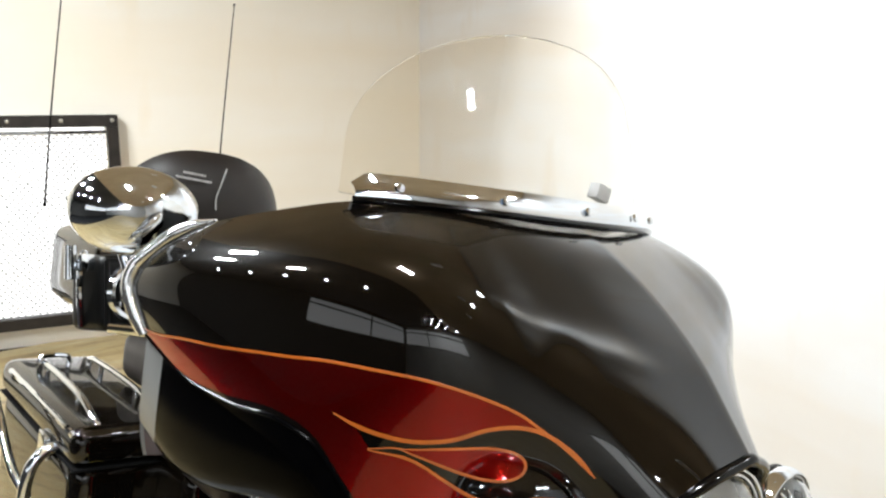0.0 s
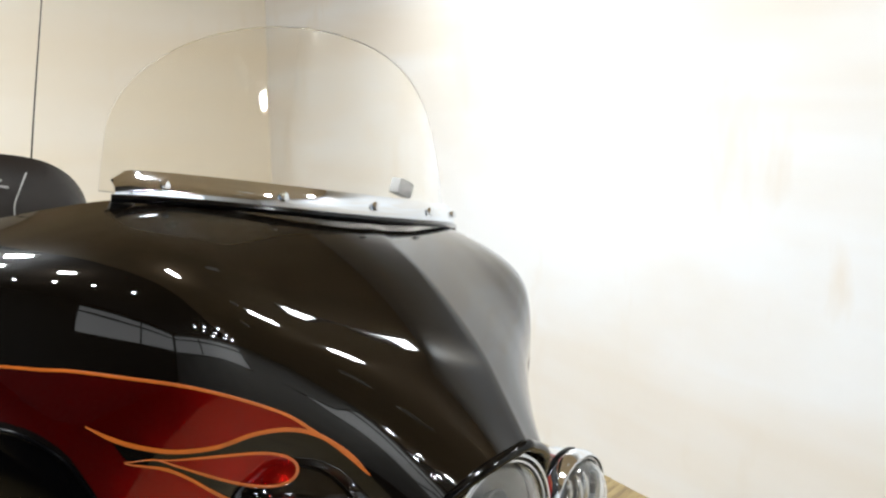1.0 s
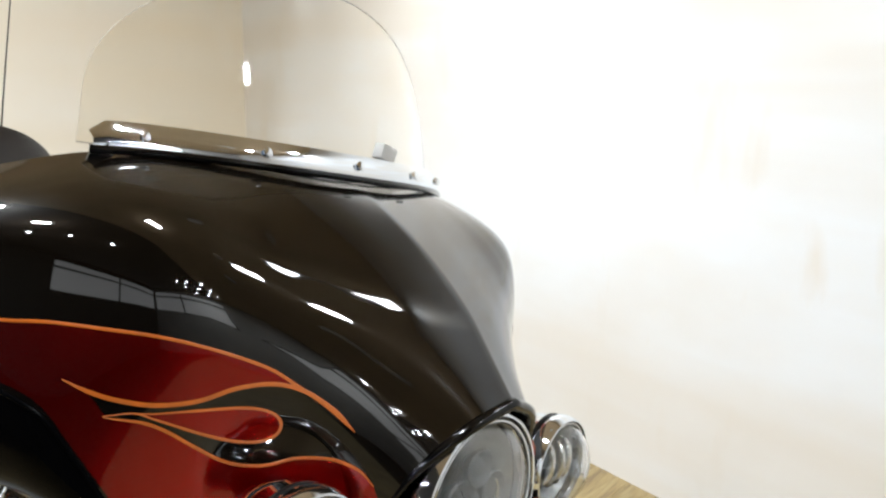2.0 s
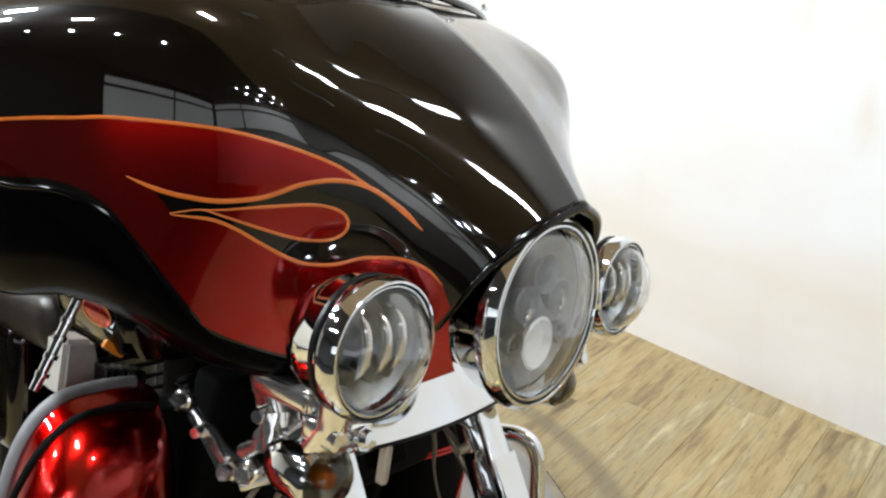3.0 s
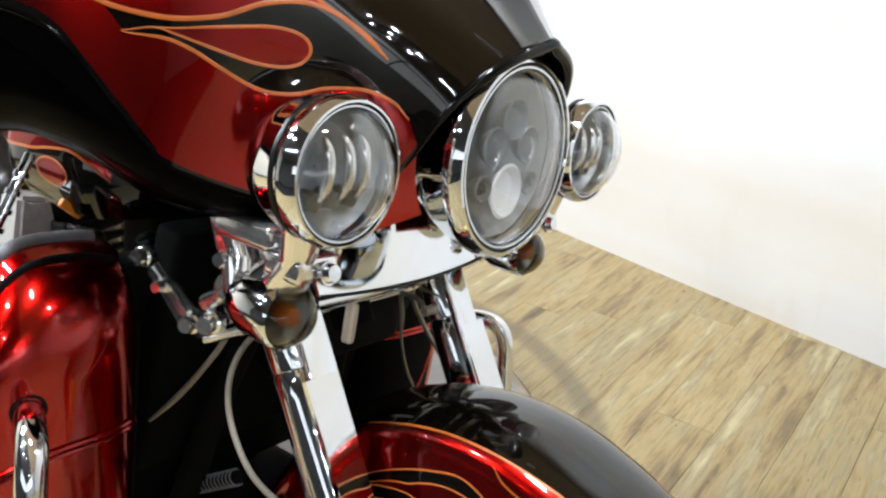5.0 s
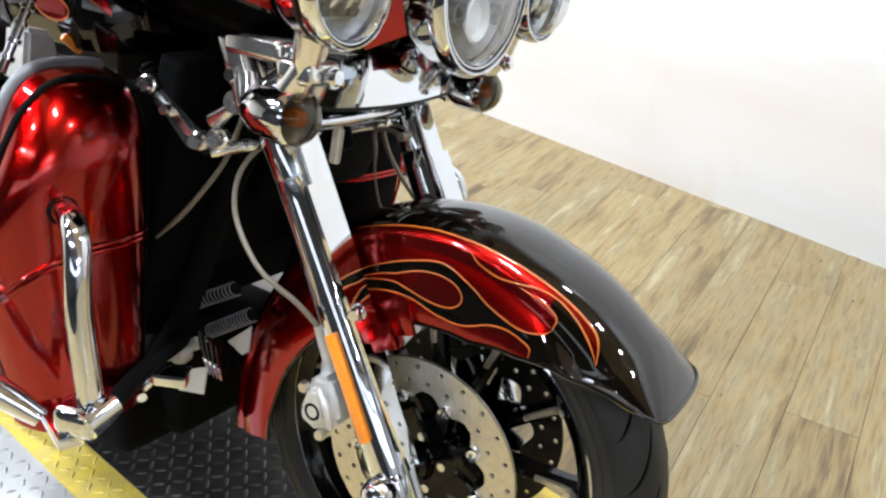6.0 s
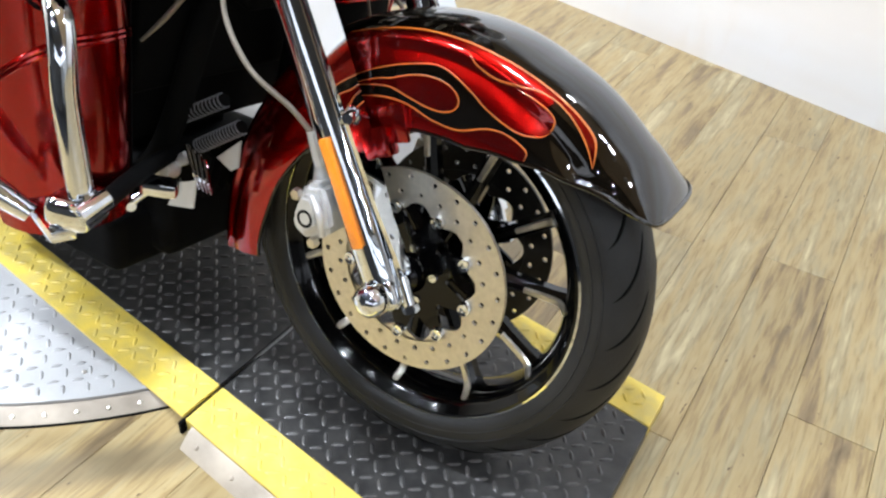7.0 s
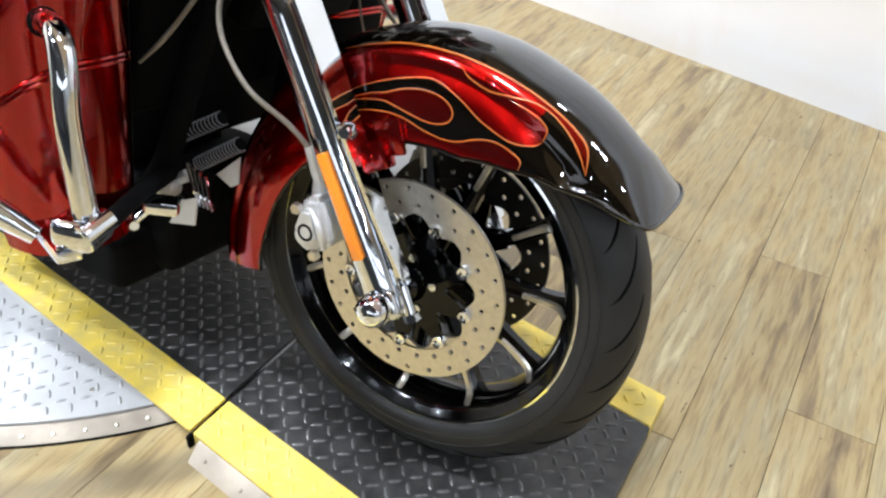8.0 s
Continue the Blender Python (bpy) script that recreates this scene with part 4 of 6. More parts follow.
for side in (-1, 1):
    at = (-0.066, side * 0.226, 0.930)
    pl = lamp("passing_lamp", at, 0.0640, 0.082, bike, "round chrome passing lamp", 0.042)
    part("reflector", revolve([(0.056, -0.010), (0.04, -0.030), (0.001, -0.036)], at, (1, 0, 0), 40), M_DIM, pl, "grey reflector")
    for k, yy in enumerate((-0.024, -0.002, 0.020)):
        arc = [(at[0] - 0.012 + 0.012 * math.cos(q) * (1 if k == 1 else 0.8), at[1] + yy + 0.007 * math.cos(q), at[2] + 0.004 + 0.030 * math.sin(q)) for q in lin(-1.15, 1.15, 7)]
        part("led_strip", tube(arc, [0.0015, 0.0050, 0.0056, 0.0050, 0.0015], 10, 3), M_SILVER, pl, "bright curved led strip")
        part("led_cell", revolve([(0.0001, -0.010), (0.008, -0.012), (0.0095, -0.022), (0.0095, -0.03)], (at[0], at[1] + yy + 0.004, at[2] - 0.026), (1, 0, 0), 16), M_DARKSHADED, pl, "dark led cell")
    part("body_groove", revolve([(0.0630, -0.0245), (0.0648, -0.0235), (0.0648, -0.0195), (0.0630, -0.0185)], at, (1, 0, 0), 56), M_SATIN, pl, "dark body groove")
    # mount under the lamp, and the turn signal below it
    mnt = part("lamp_mount", join(
        tube([(at[0] - 0.045, at[1], at[2] - 0.055), (at[0] - 0.055, at[1] * 0.98, at[2] - 0.09), (at[0] - 0.075, at[1] * 0.95, at[2] - 0.118)], [0.020, 0.017, 0.022], 14),
        block((0.050, 0.052, 0.026), Matrix.Translation((at[0] - 0.062, at[1] * 0.93, at[2] - 0.098)), 0.007, 3)), M_PEWTER, bike, "chrome lamp mount")
    part("mount_bolt", revolve([(0.0001, 0.008), (0.008, 0.007), (0.010, 0.0), (0.012, 0.0), (0.012, -0.004)], (at[0] - 0.03, at[1] * 0.9, at[2] - 0.10), (1, 0, 0.2), 12), M_CHROME, mnt)
    part("lamp_bracket", join(block((0.034, 0.016, 0.085), Matrix.Translation((-0.252, side * 0.198, 0.838)) @ Matrix.Rotation(radians(-24), 4, "Y"), 0.006, 3),
                              block((0.085, 0.030, 0.026), Matrix.Translation((-0.205, side * 0.205, 0.846)), 0.007, 3),
                              block((0.022, 0.028, 0.024), Matrix.Translation((-0.152, side * 0.208, 0.846)), 0.005, 3),
                              tube([(-0.232, side * 0.20, 0.81), (-0.22, side * 0.205, 0.775), (-0.19, side * 0.21, 0.765)], [0.016, 0.014, 0.016], 12)), M_PEWTER, bike, "chrome lamp bracket")
    for bx, bz in ((-0.262, 0.868), (-0.240, 0.806), (-0.205, 0.790)):
        part("bracket_bolt", revolve([(0.0001, 0.014), (0.007, 0.014), (0.009, 0.010), (0.010, 0.0), (0.013, -0.002)], (bx, side * 0.206, bz), (0.25, side, 0.15), 12), M_CHROME, bike, "chrome domed bolt")
    sg = (-0.128, side * 0.217, 0.780)
    ts = part("turn_signal", revolve([(0.001, -0.082), (0.014, -0.080), (0.026, -0.066), (0.033, -0.045), (0.0345, -0.015), (0.0345, -0.004), (0.032, 0.0), (0.030, -0.003)], sg, (1, 0, 0), 36), M_CHROME, bike, "chrome bullet turn signal")
    k = [(0.0318 * math.sin(a), -0.002 + 0.027 * (math.cos(a) - math.cos(1.4))) for a in lin(1.4, 0.001, 8)]
    part("signal_lens", revolve(k + [(q[0] * 0.95, q[1] - 0.002) for q in reversed(k)], sg, (1, 0, 0), 32), M_SMOKE, ts, "smoked lens").visible_shadow = False
    part("bulb", revolve([(0.001, 0.010), (0.009, 0.007), (0.012, -0.003), (0.010, -0.014), (0.006, -0.02), (0.0001, -0.02)], (sg[0] - 0.004, sg[1], sg[2]), (1, 0, 0), 18), M_BULB, ts, "amber bulb")
    part("signal_dish", revolve([(0.030, -0.006), (0.018, -0.022), (0.001, -0.026)], sg, (1, 0, 0), 28), M_DIM, ts)
    part("signal_stem", tube([(sg[0] - 0.045, sg[1], sg[2] + 0.028), (sg[0] - 0.030, sg[1] * 0.985, sg[2] + 0.045), (sg[0] - 0.018, sg[1] * 0.97, sg[2] + 0.065)], [0.014, 0.011, 0.013], 12), M_CHROME, ts, "chrome stem")

# light bar and the chrome panel under the headlight
part("light_bar", tube([(-0.128, -0.215, 0.842), (-0.170, -0.16, 0.882), (-0.178, 0, 0.892), (-0.170, 0.16, 0.882), (-0.128, 0.215, 0.842)], 0.0125, 14), M_CHROME, bike, "chrome light bar")


def nacelle_at(u, v):
    y = u * 0.152
    return -0.196 + 0.050 * v - 0.010 * u * u, y, 0.885 - 0.106 * v - 0.006 * (1 - u * u)


part("fork_panel", thicken(loft(nacelle_at, lin(-1, 1, 31), lin(0, 1, 12)), 0.004), M_CHROME, bike, "polished chrome panel between the forks")
part("panel_lip", tube([nacelle_at(u, 1.0) for u in lin(-1, 1, 17)], 0.0022, 8, 2), M_SATIN, bike, "dark panel edge")

# -- forks --
FK = Vector((-math.sin(radians(29)), 0, math.cos(radians(29))))


def fork_pt(d, side, out=0.0, ahead=0.0):
    """A point on a fork leg, d metres up from the axle; out: away from the wheel; ahead: square to the leg."""
    p = Vector((0.007, side * (0.140 + out), AXLE)) + FK * d
    return p + Vector((FK.z, 0, -FK.x)) * ahead


for side in (-1, 1):
    leg = part("fork_leg", revolve([(0.001, -0.020), (0.022, -0.018), (0.0275, -0.006), (0.0280, 0.03), (0.0283, 0.10), (0.0285, 0.30), (0.0285, 0.385), (0.0285, 0.41), (0.026, 0.4145), (0.0255, 0.46)], fork_pt(0, side), FK, 36), M_CHROME, bike, "polished chrome fork leg")
    part("fork_cover", join(revolve([(0.0255, 0.415), (0.0281, 0.4155), (0.0285, 0.417), (0.0285, 0.46), (0.0288, 0.62), (0.027, 0.66)], fork_pt(0, side), FK, 40),
         block((0.008, 0.042, 0.36), Matrix.Translation(fork_pt(0.490, side, -0.006, 0.031)) @ Matrix(((FK.z, 0, FK.x, 0), (0, 1, 0, 0), (-FK.x, 0, FK.z, 0), (0, 0, 0, 1))) , 0.003, 3)), M_CHROME, bike, "chrome fork cover with a flat front face")
    bmx = Matrix(((FK.z, 0, FK.x, 0), (0, 1, 0, 0), (-FK.x, 0, FK.z, 0), (0, 0, 0, 1)))
    part("axle_clamp", join(
        block((0.052, 0.050, 0.044), Matrix.Translation(fork_pt(0.0, side)) @ bmx, 0.012, 3),
        tube([fork_pt(-0.026, side, 0, 0.030), fork_pt(0.045, side, 0, 0.032)], 0.0085, 10, 1),
        tube([fork_pt(-0.032, side, 0, 0.030), fork_pt(-0.022, side, 0, 0.030)], 0.0115, 6, 1)), M_CHROME, leg, "chrome axle clamp")
    part("front_rib", grid([[fork_pt(d, side, w * o, h) for o, h in ((-1, a - 0.006), (-1, a), (1, a), (1, a - 0.006))] for d, a, w in ((0.40, 0.036, 0.024), (0.30, 0.038, 0.023), (0.20, 0.038, 0.020), (0.115, 0.037, 0.014), (0.085, 0.038, 0.012), (0.055, 0.041, 0.011), (0.020, 0.042, 0.009))], cap=True), M_CHROME, leg, "flat bright rib on the leg's front")
    part("axle_cap", revolve([(0.0001, 0.052), (0.012, 0.050), (0.0205, 0.042), (0.0235, 0.030), (0.0235, 0.0)], (0.005, side * 0.142, AXLE), (0, side, 0), 28), M_CHROME, leg, "domed chrome axle cap")
    rm = Matrix.Translation(fork_pt(0.143, side, 0.0325, 0.003)) @ bmx @ Matrix.Rotation(radians(side * 8), 4, "Z")
    rf = part("reflector", block((0.017, 0.007, 0.145), rm, 0.003, 2), M_AMBER, leg, "amber side reflector")

# lower yoke, steering stem, and the chrome bar between the legs
part("lower_yoke", join(block((0.05, 0.24, 0.030), Matrix.Translation((-0.245, 0, 0.765)) @ Matrix.Rotation(radians(29), 4, "Y"), 0.012, 3),
                        revolve([(0.001, -0.05), (0.028, -0.05), (0.03, 0.32), (0.001, 0.32)], (-0.265, 0, 0.73), FK, 20)), M_MATT, bike, "black lower yoke")
part("yoke_bar", tube([(-0.222, -0.105, 0.742), (-0.214, 0, 0.744), (-0.222, 0.105, 0.742)], 0.0125, 12), M_CHROME, bike, "chrome bar between the forks")
part("brake_tee", join(revolve([(0.001, -0.010), (0.006, -0.010), (0.006, 0.010), (0.001, 0.010)], (-0.160, 0.045, 0.722), (0, 1, 0), 12),
                       tube([(-0.162, 0.045, 0.72), (-0.21, 0.085, 0.715), (-0.26, 0.115, 0.70), (-0.26, 0.121, 0.667), (-0.26, 0.125, 0.631), (-0.26, 0.144, 0.581), (-0.26, 0.172, 0.538)], [0.003, 0.003, 0.0035, 0.0035, 0.0018, 0.0018, 0.0018], 8)), M_CABLE, bike, "brake line tee")
part("thin_hose", tube([(-0.262, 0.174, 0.536), (-0.26, 0.189, 0.573), (-0.26, 0.200, 0.611), (-0.268, 0.205, 0.66)], 0.0022, 8), M_RED, bike, "dark red thin hose")
# pale patch stands in for the lit floor showing through a slot
part("slot_floor_patch", block((0.003, 0.0135, 0.050), Matrix.Translation((-0.215, -0.0365, 0.706)) @ Matrix.Rotation(radians(-5), 4, "X"), 0.006, 3), M_TAN, bike, "pale tan rounded patch for lit floor seen through a slot")

# -- front wheel --
wheel = tagged(new("front_wheel"), "black spoked front wheel with machined tips")
wheel.parent = bike
wheel.location = (0, 0, AXLE)


def tyre_mesh():
    prof = []
    for i in range(33):
        a = lin(-1, 1, 33)[i]
        y = 0.060 * math.copysign(abs(a) ** 0.9, a)
        r = 0.320 - 0.040 * abs(a) ** 2.4
        prof.append((y, r))
    side = [(0.0615, 0.270), (0.0605, 0.258), (0.056, 0.247), (0.047, 0.241)]
    prof = [(-y, r) for y, r in reversed(side)] + prof + side
    rows = []
    N = 144
    for k in range(N):
        ang = 2 * math.pi * k / N
        row = []
        for y, r in prof:
            d = 0.0
            row.append(((r - d) * math.cos(ang), y, (r - d) * math.sin(ang)))
        rows.append(row)
    return grid(rows, close_u=True)


tyre = part("tyre", tyre_mesh(), M_RUBBER, wheel, "black road tyre with diagonal tread grooves")
groove_me = {}
for sd in (-1, 1):
    for k in range(26):
        if sd not in groove_me:
            line = []
            for q in lin(0, 1, 12):
                yy = 0.056 - 0.048 * q
                rad = 0.320 - 0.040 * (yy / 0.060) ** (2.4 / 0.9)
                an = radians(20 * q ** 1.4)
                line.append(((rad - 0.0019) * math.cos(an), sd * yy, (rad - 0.0019) * math.sin(an)))
            first = part("tread_groove", tube(line, [0.0010, 0.0028, 0.0030, 0.0026, 0.0008], 6, 1, curved=False), M_MATT, tyre, "dark slanting tread groove")
            groove_me[sd] = first.data
            g = first
        else:
            g = new("tread_groove", groove_me[sd])
            g.parent = tyre
            tagged(g, "dark slanting tread groove")
        g.matrix_local = Matrix.Rotation(radians(360 / 26 * (k + (0.5 if sd > 0 else 0))), 4, "Y")
for rr, yy in ((0.262, 0.0610), (0.276, 0.0610)):
    for sd in (-1, 1):
        part("sidewall_ridge", revolve([(rr - 0.0015, yy - 0.0015), (rr, yy + 0.0010), (rr + 0.0015, yy - 0.0015)], (0, 0, 0), (0, sd, 0), 120), M_RUBBER, wheel)
part("bead_line", revolve([(0.2425, -0.0500), (0.2440, -0.0525), (0.2410, -0.0535), (0.2395, -0.0510)], (0, 0, 0), (0, 1, 0), 120), M_CHROME, wheel, "thin machined rim line")
part("rim", revolve([(0.2405, -0.048), (0.2415, -0.053), (0.237, -0.054), (0.228, -0.046), (0.220, -0.040), (0.212, -0.020), (0.209, 0.0), (0.212, 0.020), (0.220, 0.040), (0.228, 0.046), (0.237, 0.054), (0.2415, 0.053), (0.2405, 0.048), (0.225, 0.03), (0.222, 0), (0.225, -0.03)], (0, 0, 0), (0, 1, 0), 120), M_GLOSSBLACK, wheel, "gloss black rim")
part("hub", revolve([(0.001, -0.098), (0.018, -0.098), (0.024, -0.092), (0.026, -0.060), (0.045, -0.056), (0.050, -0.04), (0.036, -0.02), (0.036, 0.02), (0.050, 0.04), (0.045, 0.056), (0.026, 0.06), (0.024, 0.092), (0.018, 0.098), (0.001, 0.098)], (0, 0, 0), (0, 1, 0), 40), M_GLOSSBLACK, wheel, "gloss black hub")
SPOKES = 11
spoke_rows, tip_rows = [], []
for r, w, t, off in ((0.040, 0.017, 0.022, 0.0), (0.09, 0.012, 0.017, 0.0), (0.15, 0.010, 0.014, 0.0), (0.19, 0.010, 0.014, 0.0), (0.215, 0.013, 0.016, 0.0)):
    spoke_rows.append([(r, y + off, z) for y, z in ((-t, -w * 0.35), (-t, w * 0.35), (-t * 0.5, w), (t * 0.5, w), (t, w * 0.35), (t, -w * 0.35), (t * 0.5, -w), (-t * 0.5, -w))])
for r, w, y0 in ((0.150, 0.0012, -0.0142), (0.172, 0.0020, -0.0142), (0.190, 0.0026, -0.0146), (0.202, 0.0032, -0.0165), (0.2105, 0.0038, -0.0215), (0.2165, 0.0042, -0.0310), (0.2200, 0.0030, -0.0370)):
    tip_rows.append([(r, y0, -w), (r, y0 - 0.0022, -w * 0.6), (r, y0 - 0.0022, w * 0.6), (r, y0, w)])
sp_me = None
for k in range(SPOKES):
    rot = Matrix.Rotation(-radians(-126.5 + 360 / SPOKES * k), 4, "Y")
    if sp_me is None:
        first = part("spoke", grid(spoke_rows, close_v=True, cap=True), M_GLOSSBLACK, wheel, "gloss black spoke")
        tip = part("spoke_tip", thicken(grid(tip_rows), 0.003), M_STEEL, first, "bare machined spoke tip")
        sp_me, tip_me = first.data, tip.data
        first.matrix_local = rot
    else:
        o = new("spoke", sp_me)
        o.parent = wheel
        o.matrix_local = rot
        tagged(o, "gloss black spoke")
        q = new("spoke_tip", tip_me)
        q.parent = o
        tagged(q, "bare machined spoke tip")

# brake discs: two rings of drilled cells


def drilled_ring(r0, r1, cells, shift, hole, y0, thick):
    bm = bmesh.new()
    step = 2 * math.pi / cells
    for k in range(cells):
        a0 = (k + shift) * step
        outer = []
        for i in range(5):
            outer.append((r0, a0 + step * i / 4))
        for i in range(1, 4):
            outer.append((r0 + (r1 - r0) * i / 4, a0 + step))
        for i in range(5):
            outer.append((r1, a0 + step * (1 - i / 4)))
        for i in range(1, 4):
            outer.append((r1 - (r1 - r0) * i / 4, a0))
        rm, am = (r0 + r1) / 2, a0 + step / 2
        cx, cz = rm * math.cos(am), rm * math.sin(am)
        O = [(r * math.cos(a), r * math.sin(a)) for r, a in outer]
        H = []
        for x, z in O:
            d = math.atan2(z - cz, x - cx)
            H.append((cx + hole * math.cos(d), cz + hole * math.sin(d)))
        for y, flip in ((y0 - thick / 2, 1), (y0 + thick / 2, -1)):
            vo = [bm.verts.new((x, y, z)) for x, z in O]
            vh = [bm.verts.new((x, y, z)) for x, z in H]
            for i in range(len(O)):
                j = (i + 1) % len(O)
                bm.faces.new([vo[i], vo[j], vh[j], vh[i]][::flip])
            if flip == 1:
                front = vh
            else:
                for i in range(len(O)):
                    j = (i + 1) % len(O)
                    bm.faces.new([front[i], front[j], vh[j], vh[i]])
    bmesh.ops.remove_doubles(bm, verts=bm.verts, dist=1e-6)
    return bm


for side in (-1, 1):
    y0 = side * 0.0755
    # the far disc's shade is put into its darker steel
    disc = part("brake_disc", join(drilled_ring(0.1285, 0.150, 24, 0.0, 0.0039, y0, 0.005), drilled_ring(0.106, 0.1285, 24, 0.5, 0.0039, y0, 0.005),
                                   revolve([(0.150, y0 - 0.0025), (0.1503, y0), (0.150, y0 + 0.0025)], (0, 0, 0), (0, 1, 0), 96)), M_STEEL if side < 0 else M_DARKSHADED, wheel, "drilled steel brake disc")
    lob = []
    for i in range(180):
        a = 2 * math.pi * i / 180
        lob.append((0.0975 - 0.008 * math.cos(9 * (a + math.pi / 2)), a))
    rows = [[(r * math.cos(a), y0 - side * 0.0, r * math.sin(a)) for r, a in lob], [((0.1065) * math.cos(a), y0, 0.1065 * math.sin(a)) for r, a in lob]]
    part("disc_web", thicken(grid(rows, close_v=True), 0.004), M_STEEL if side < 0 else M_DARKSHADED, disc, "steel scalloped inner edge")
    rows = [[(rr * math.cos(a) if rr else (0.078 + 0.018 * math.cos(9 * (a + math.pi / 2))) * math.cos(a), y0 + side * 0.003, rr * math.sin(a) if rr else (0.078 + 0.018 * math.cos(9 * (a + math.pi / 2))) * math.sin(a)) for _, a in lob] for rr in (0.030, 0.046, 0)]
    part("disc_carrier", thicken(grid(rows, close_v=True), 0.005), M_GLOSSBLACK, disc, "gloss black disc carrier")
    for k in range(9):
        a = radians(-90 + 40 * k)
        part("button", revolve([(0.0001, 0.0045), (0.0040, 0.0045), (0.0050, 0.0075), (0.0085, 0.0085), (0.0102, 0.006), (0.0102, -0.003)], (0.0965 * math.cos(a), y0, 0.0965 * math.sin(a)), (0, side, 0), 16), M_CHROME, disc, "silver disc button")
    for k in range(5):
        a = radians(-60 + 72 * k)
        part("disc_bolt", revolve([(0.0001, 0.006), (0.006, 0.006), (0.007, 0.002), (0.007, -0.008)], (0.041 * math.cos(a), y0, 0.041 * math.sin(a)), (0, side, 0), 12), M_CHROME, disc, "chrome disc bolt")
    # caliper behind the leg
    cm = Matrix.Translation((-0.106, side * 0.138, 0.401)) @ Matrix.Rotation(radians(-29), 4, "Y")
    upright = cm @ Matrix.Rotation(radians(29), 4, "Y") @ Matrix.Rotation(radians(90), 4, "X")
    body = [(-0.018, 0.036), (0.008, 0.042), (0.022, 0.024), (0.028, 0.002), (0.033, -0.016), (0.016, -0.034), (-0.004, -0.045), (-0.028, -0.036), (-0.033, -0.016), (-0.025, 0.008)]
    inset = [(x * 0.66 - 0.002, z * 0.66) for x, z in body]
    cal = part("caliper", join(prism(body, 0.060, upright @ Matrix.Translation((0, 0, -0.030)), 0.007), prism(inset, 0.082, upright @ Matrix.Translation((0, 0, -0.041)), 0.005),
                               tube([cm @ Vector((0.004, -side * 0.004, 0.022)), cm @ Vector((0.012, -side * 0.004, 0.048)), cm @ Vector((0.022, -side * 0.004, 0.070))], [0.017, 0.012, 0.010], 12),
                               block((0.024, 0.022, 0.12), cm @ Matrix.Translation((0.032, -side * 0.020, -0.002)), 0.008, 2)), M_CAST, bike, "grey cast brake caliper")
    part("piston_rib", tube([cm @ Vector((0.014, side * 0.034, 0.022)), cm @ Vector((0.020, side * 0.038, -0.004)), cm @ Vector((0.010, side * 0.034, -0.032))], [0.004, 0.006, 0.004], 10), M_CAST, cal, "cast rib")
    part("caliper_badge", join(revolve([(0.0001, 0.0), (0.0085, 0.0), (0.0085, -0.002)], cm @ Vector((-0.004, side * 0.0405, -0.004)), (0, side, 0), 20)), M_WHITE, cal, "pale round badge")
    part("badge_ring", revolve([(0.0085, -0.002), (0.0085, 0.001), (0.0125, 0.001), (0.0125, -0.002)], cm @ Vector((-0.004, side * 0.0405, -0.004)), (0, side, 0), 20), M_MATT, cal, "black ring on the badge")
    for bz in (-0.048, 0.036):
        part("caliper_bolt", revolve([(0.0001, 0.010), (0.007, 0.010), (0.008, 0.008), (0.008, 0)], cm @ Vector((-0.010, side * 0.029, bz * 0.8)), (0, side, 0), 6), M_STEEL, cal)
    part("brake_hose", tube([(-0.126, side * 0.158, 0.505), (-0.150, side * 0.172, 0.533), (-0.205, side * 0.190, 0.572), (-0.258, side * 0.180, 0.632), (-0.268, side * 0.150, 0.690), (-0.225, side * 0.10, 0.745)], 0.0036, 10), M_CABLE, bike, "tan braided brake hose")
    part("hose_fitting", tube([(-0.112, side * 0.150, 0.462), (-0.126, side * 0.158, 0.506)], [0.008, 0.0058], 8, 1), M_CAST, bike, "grey hose fitting")

# -- front fender --


def full_fender(a, v):
    return fender_at(a, abs(v), 1 if v > 0 else -1)



def fender_skin(k, v):
    """k from the rounded front edge (0) to the rear edge (1)."""
    first = 32 + 17.0 * max(0.0, (abs(v) - 0.10) / 0.90) ** 2.2
    return full_fender(first + (196 - first) * k, v)


fbm = loft(fender_skin, lin(0, 1, 83), lin(-1, 1, 61))
fender = part("front_fender", thicken(fbm, 0.003), M_BLACK, bike, "gloss black front fender with red flames")
edge = [fender_skin(k, -1) for k in lin(1, 0, 42)] + [fender_skin(0, v) for v in lin(-0.95, 0.95, 30)] + [fender_skin(k, 1) for k in lin(0, 1, 42)]
part("fender_edge", tube(edge, 0.0028, 8, 1), M_BLACK, fender)
UP = [(47.3, .368), (51.5, .272), (56.4, .253), (62.5, .255), (69.9, .262), (78.1, .284), (87, .298), (96, .304), (105.6, .311), (115, .303), (196, .28)]
INN = [(47.3, .368), (52, .325), (57.5, .295), (62.5, .290), (66.7, .323), (70.5, .388), (75.4, .429), (81, .417), (83.9, .365)]
TONGUE = [(58.6, .46), (59.3, .55), (61, .619), (63, .665), (66.4, .684), (73.5, .645), (81, .574), (89, .514), (97, .545), (105.5, .58), (116, .62)]
NOSE = [(58.6, .455), (59.76, .389), (62.8, .374), (70, .406)]
LOWR = [(57.5, .99), (59.3, .795), (65.3, .753), (71.1, .79), (78.7, .899), (87.4, .891), (96.8, .818), (104.7, .779), (116, .76)]
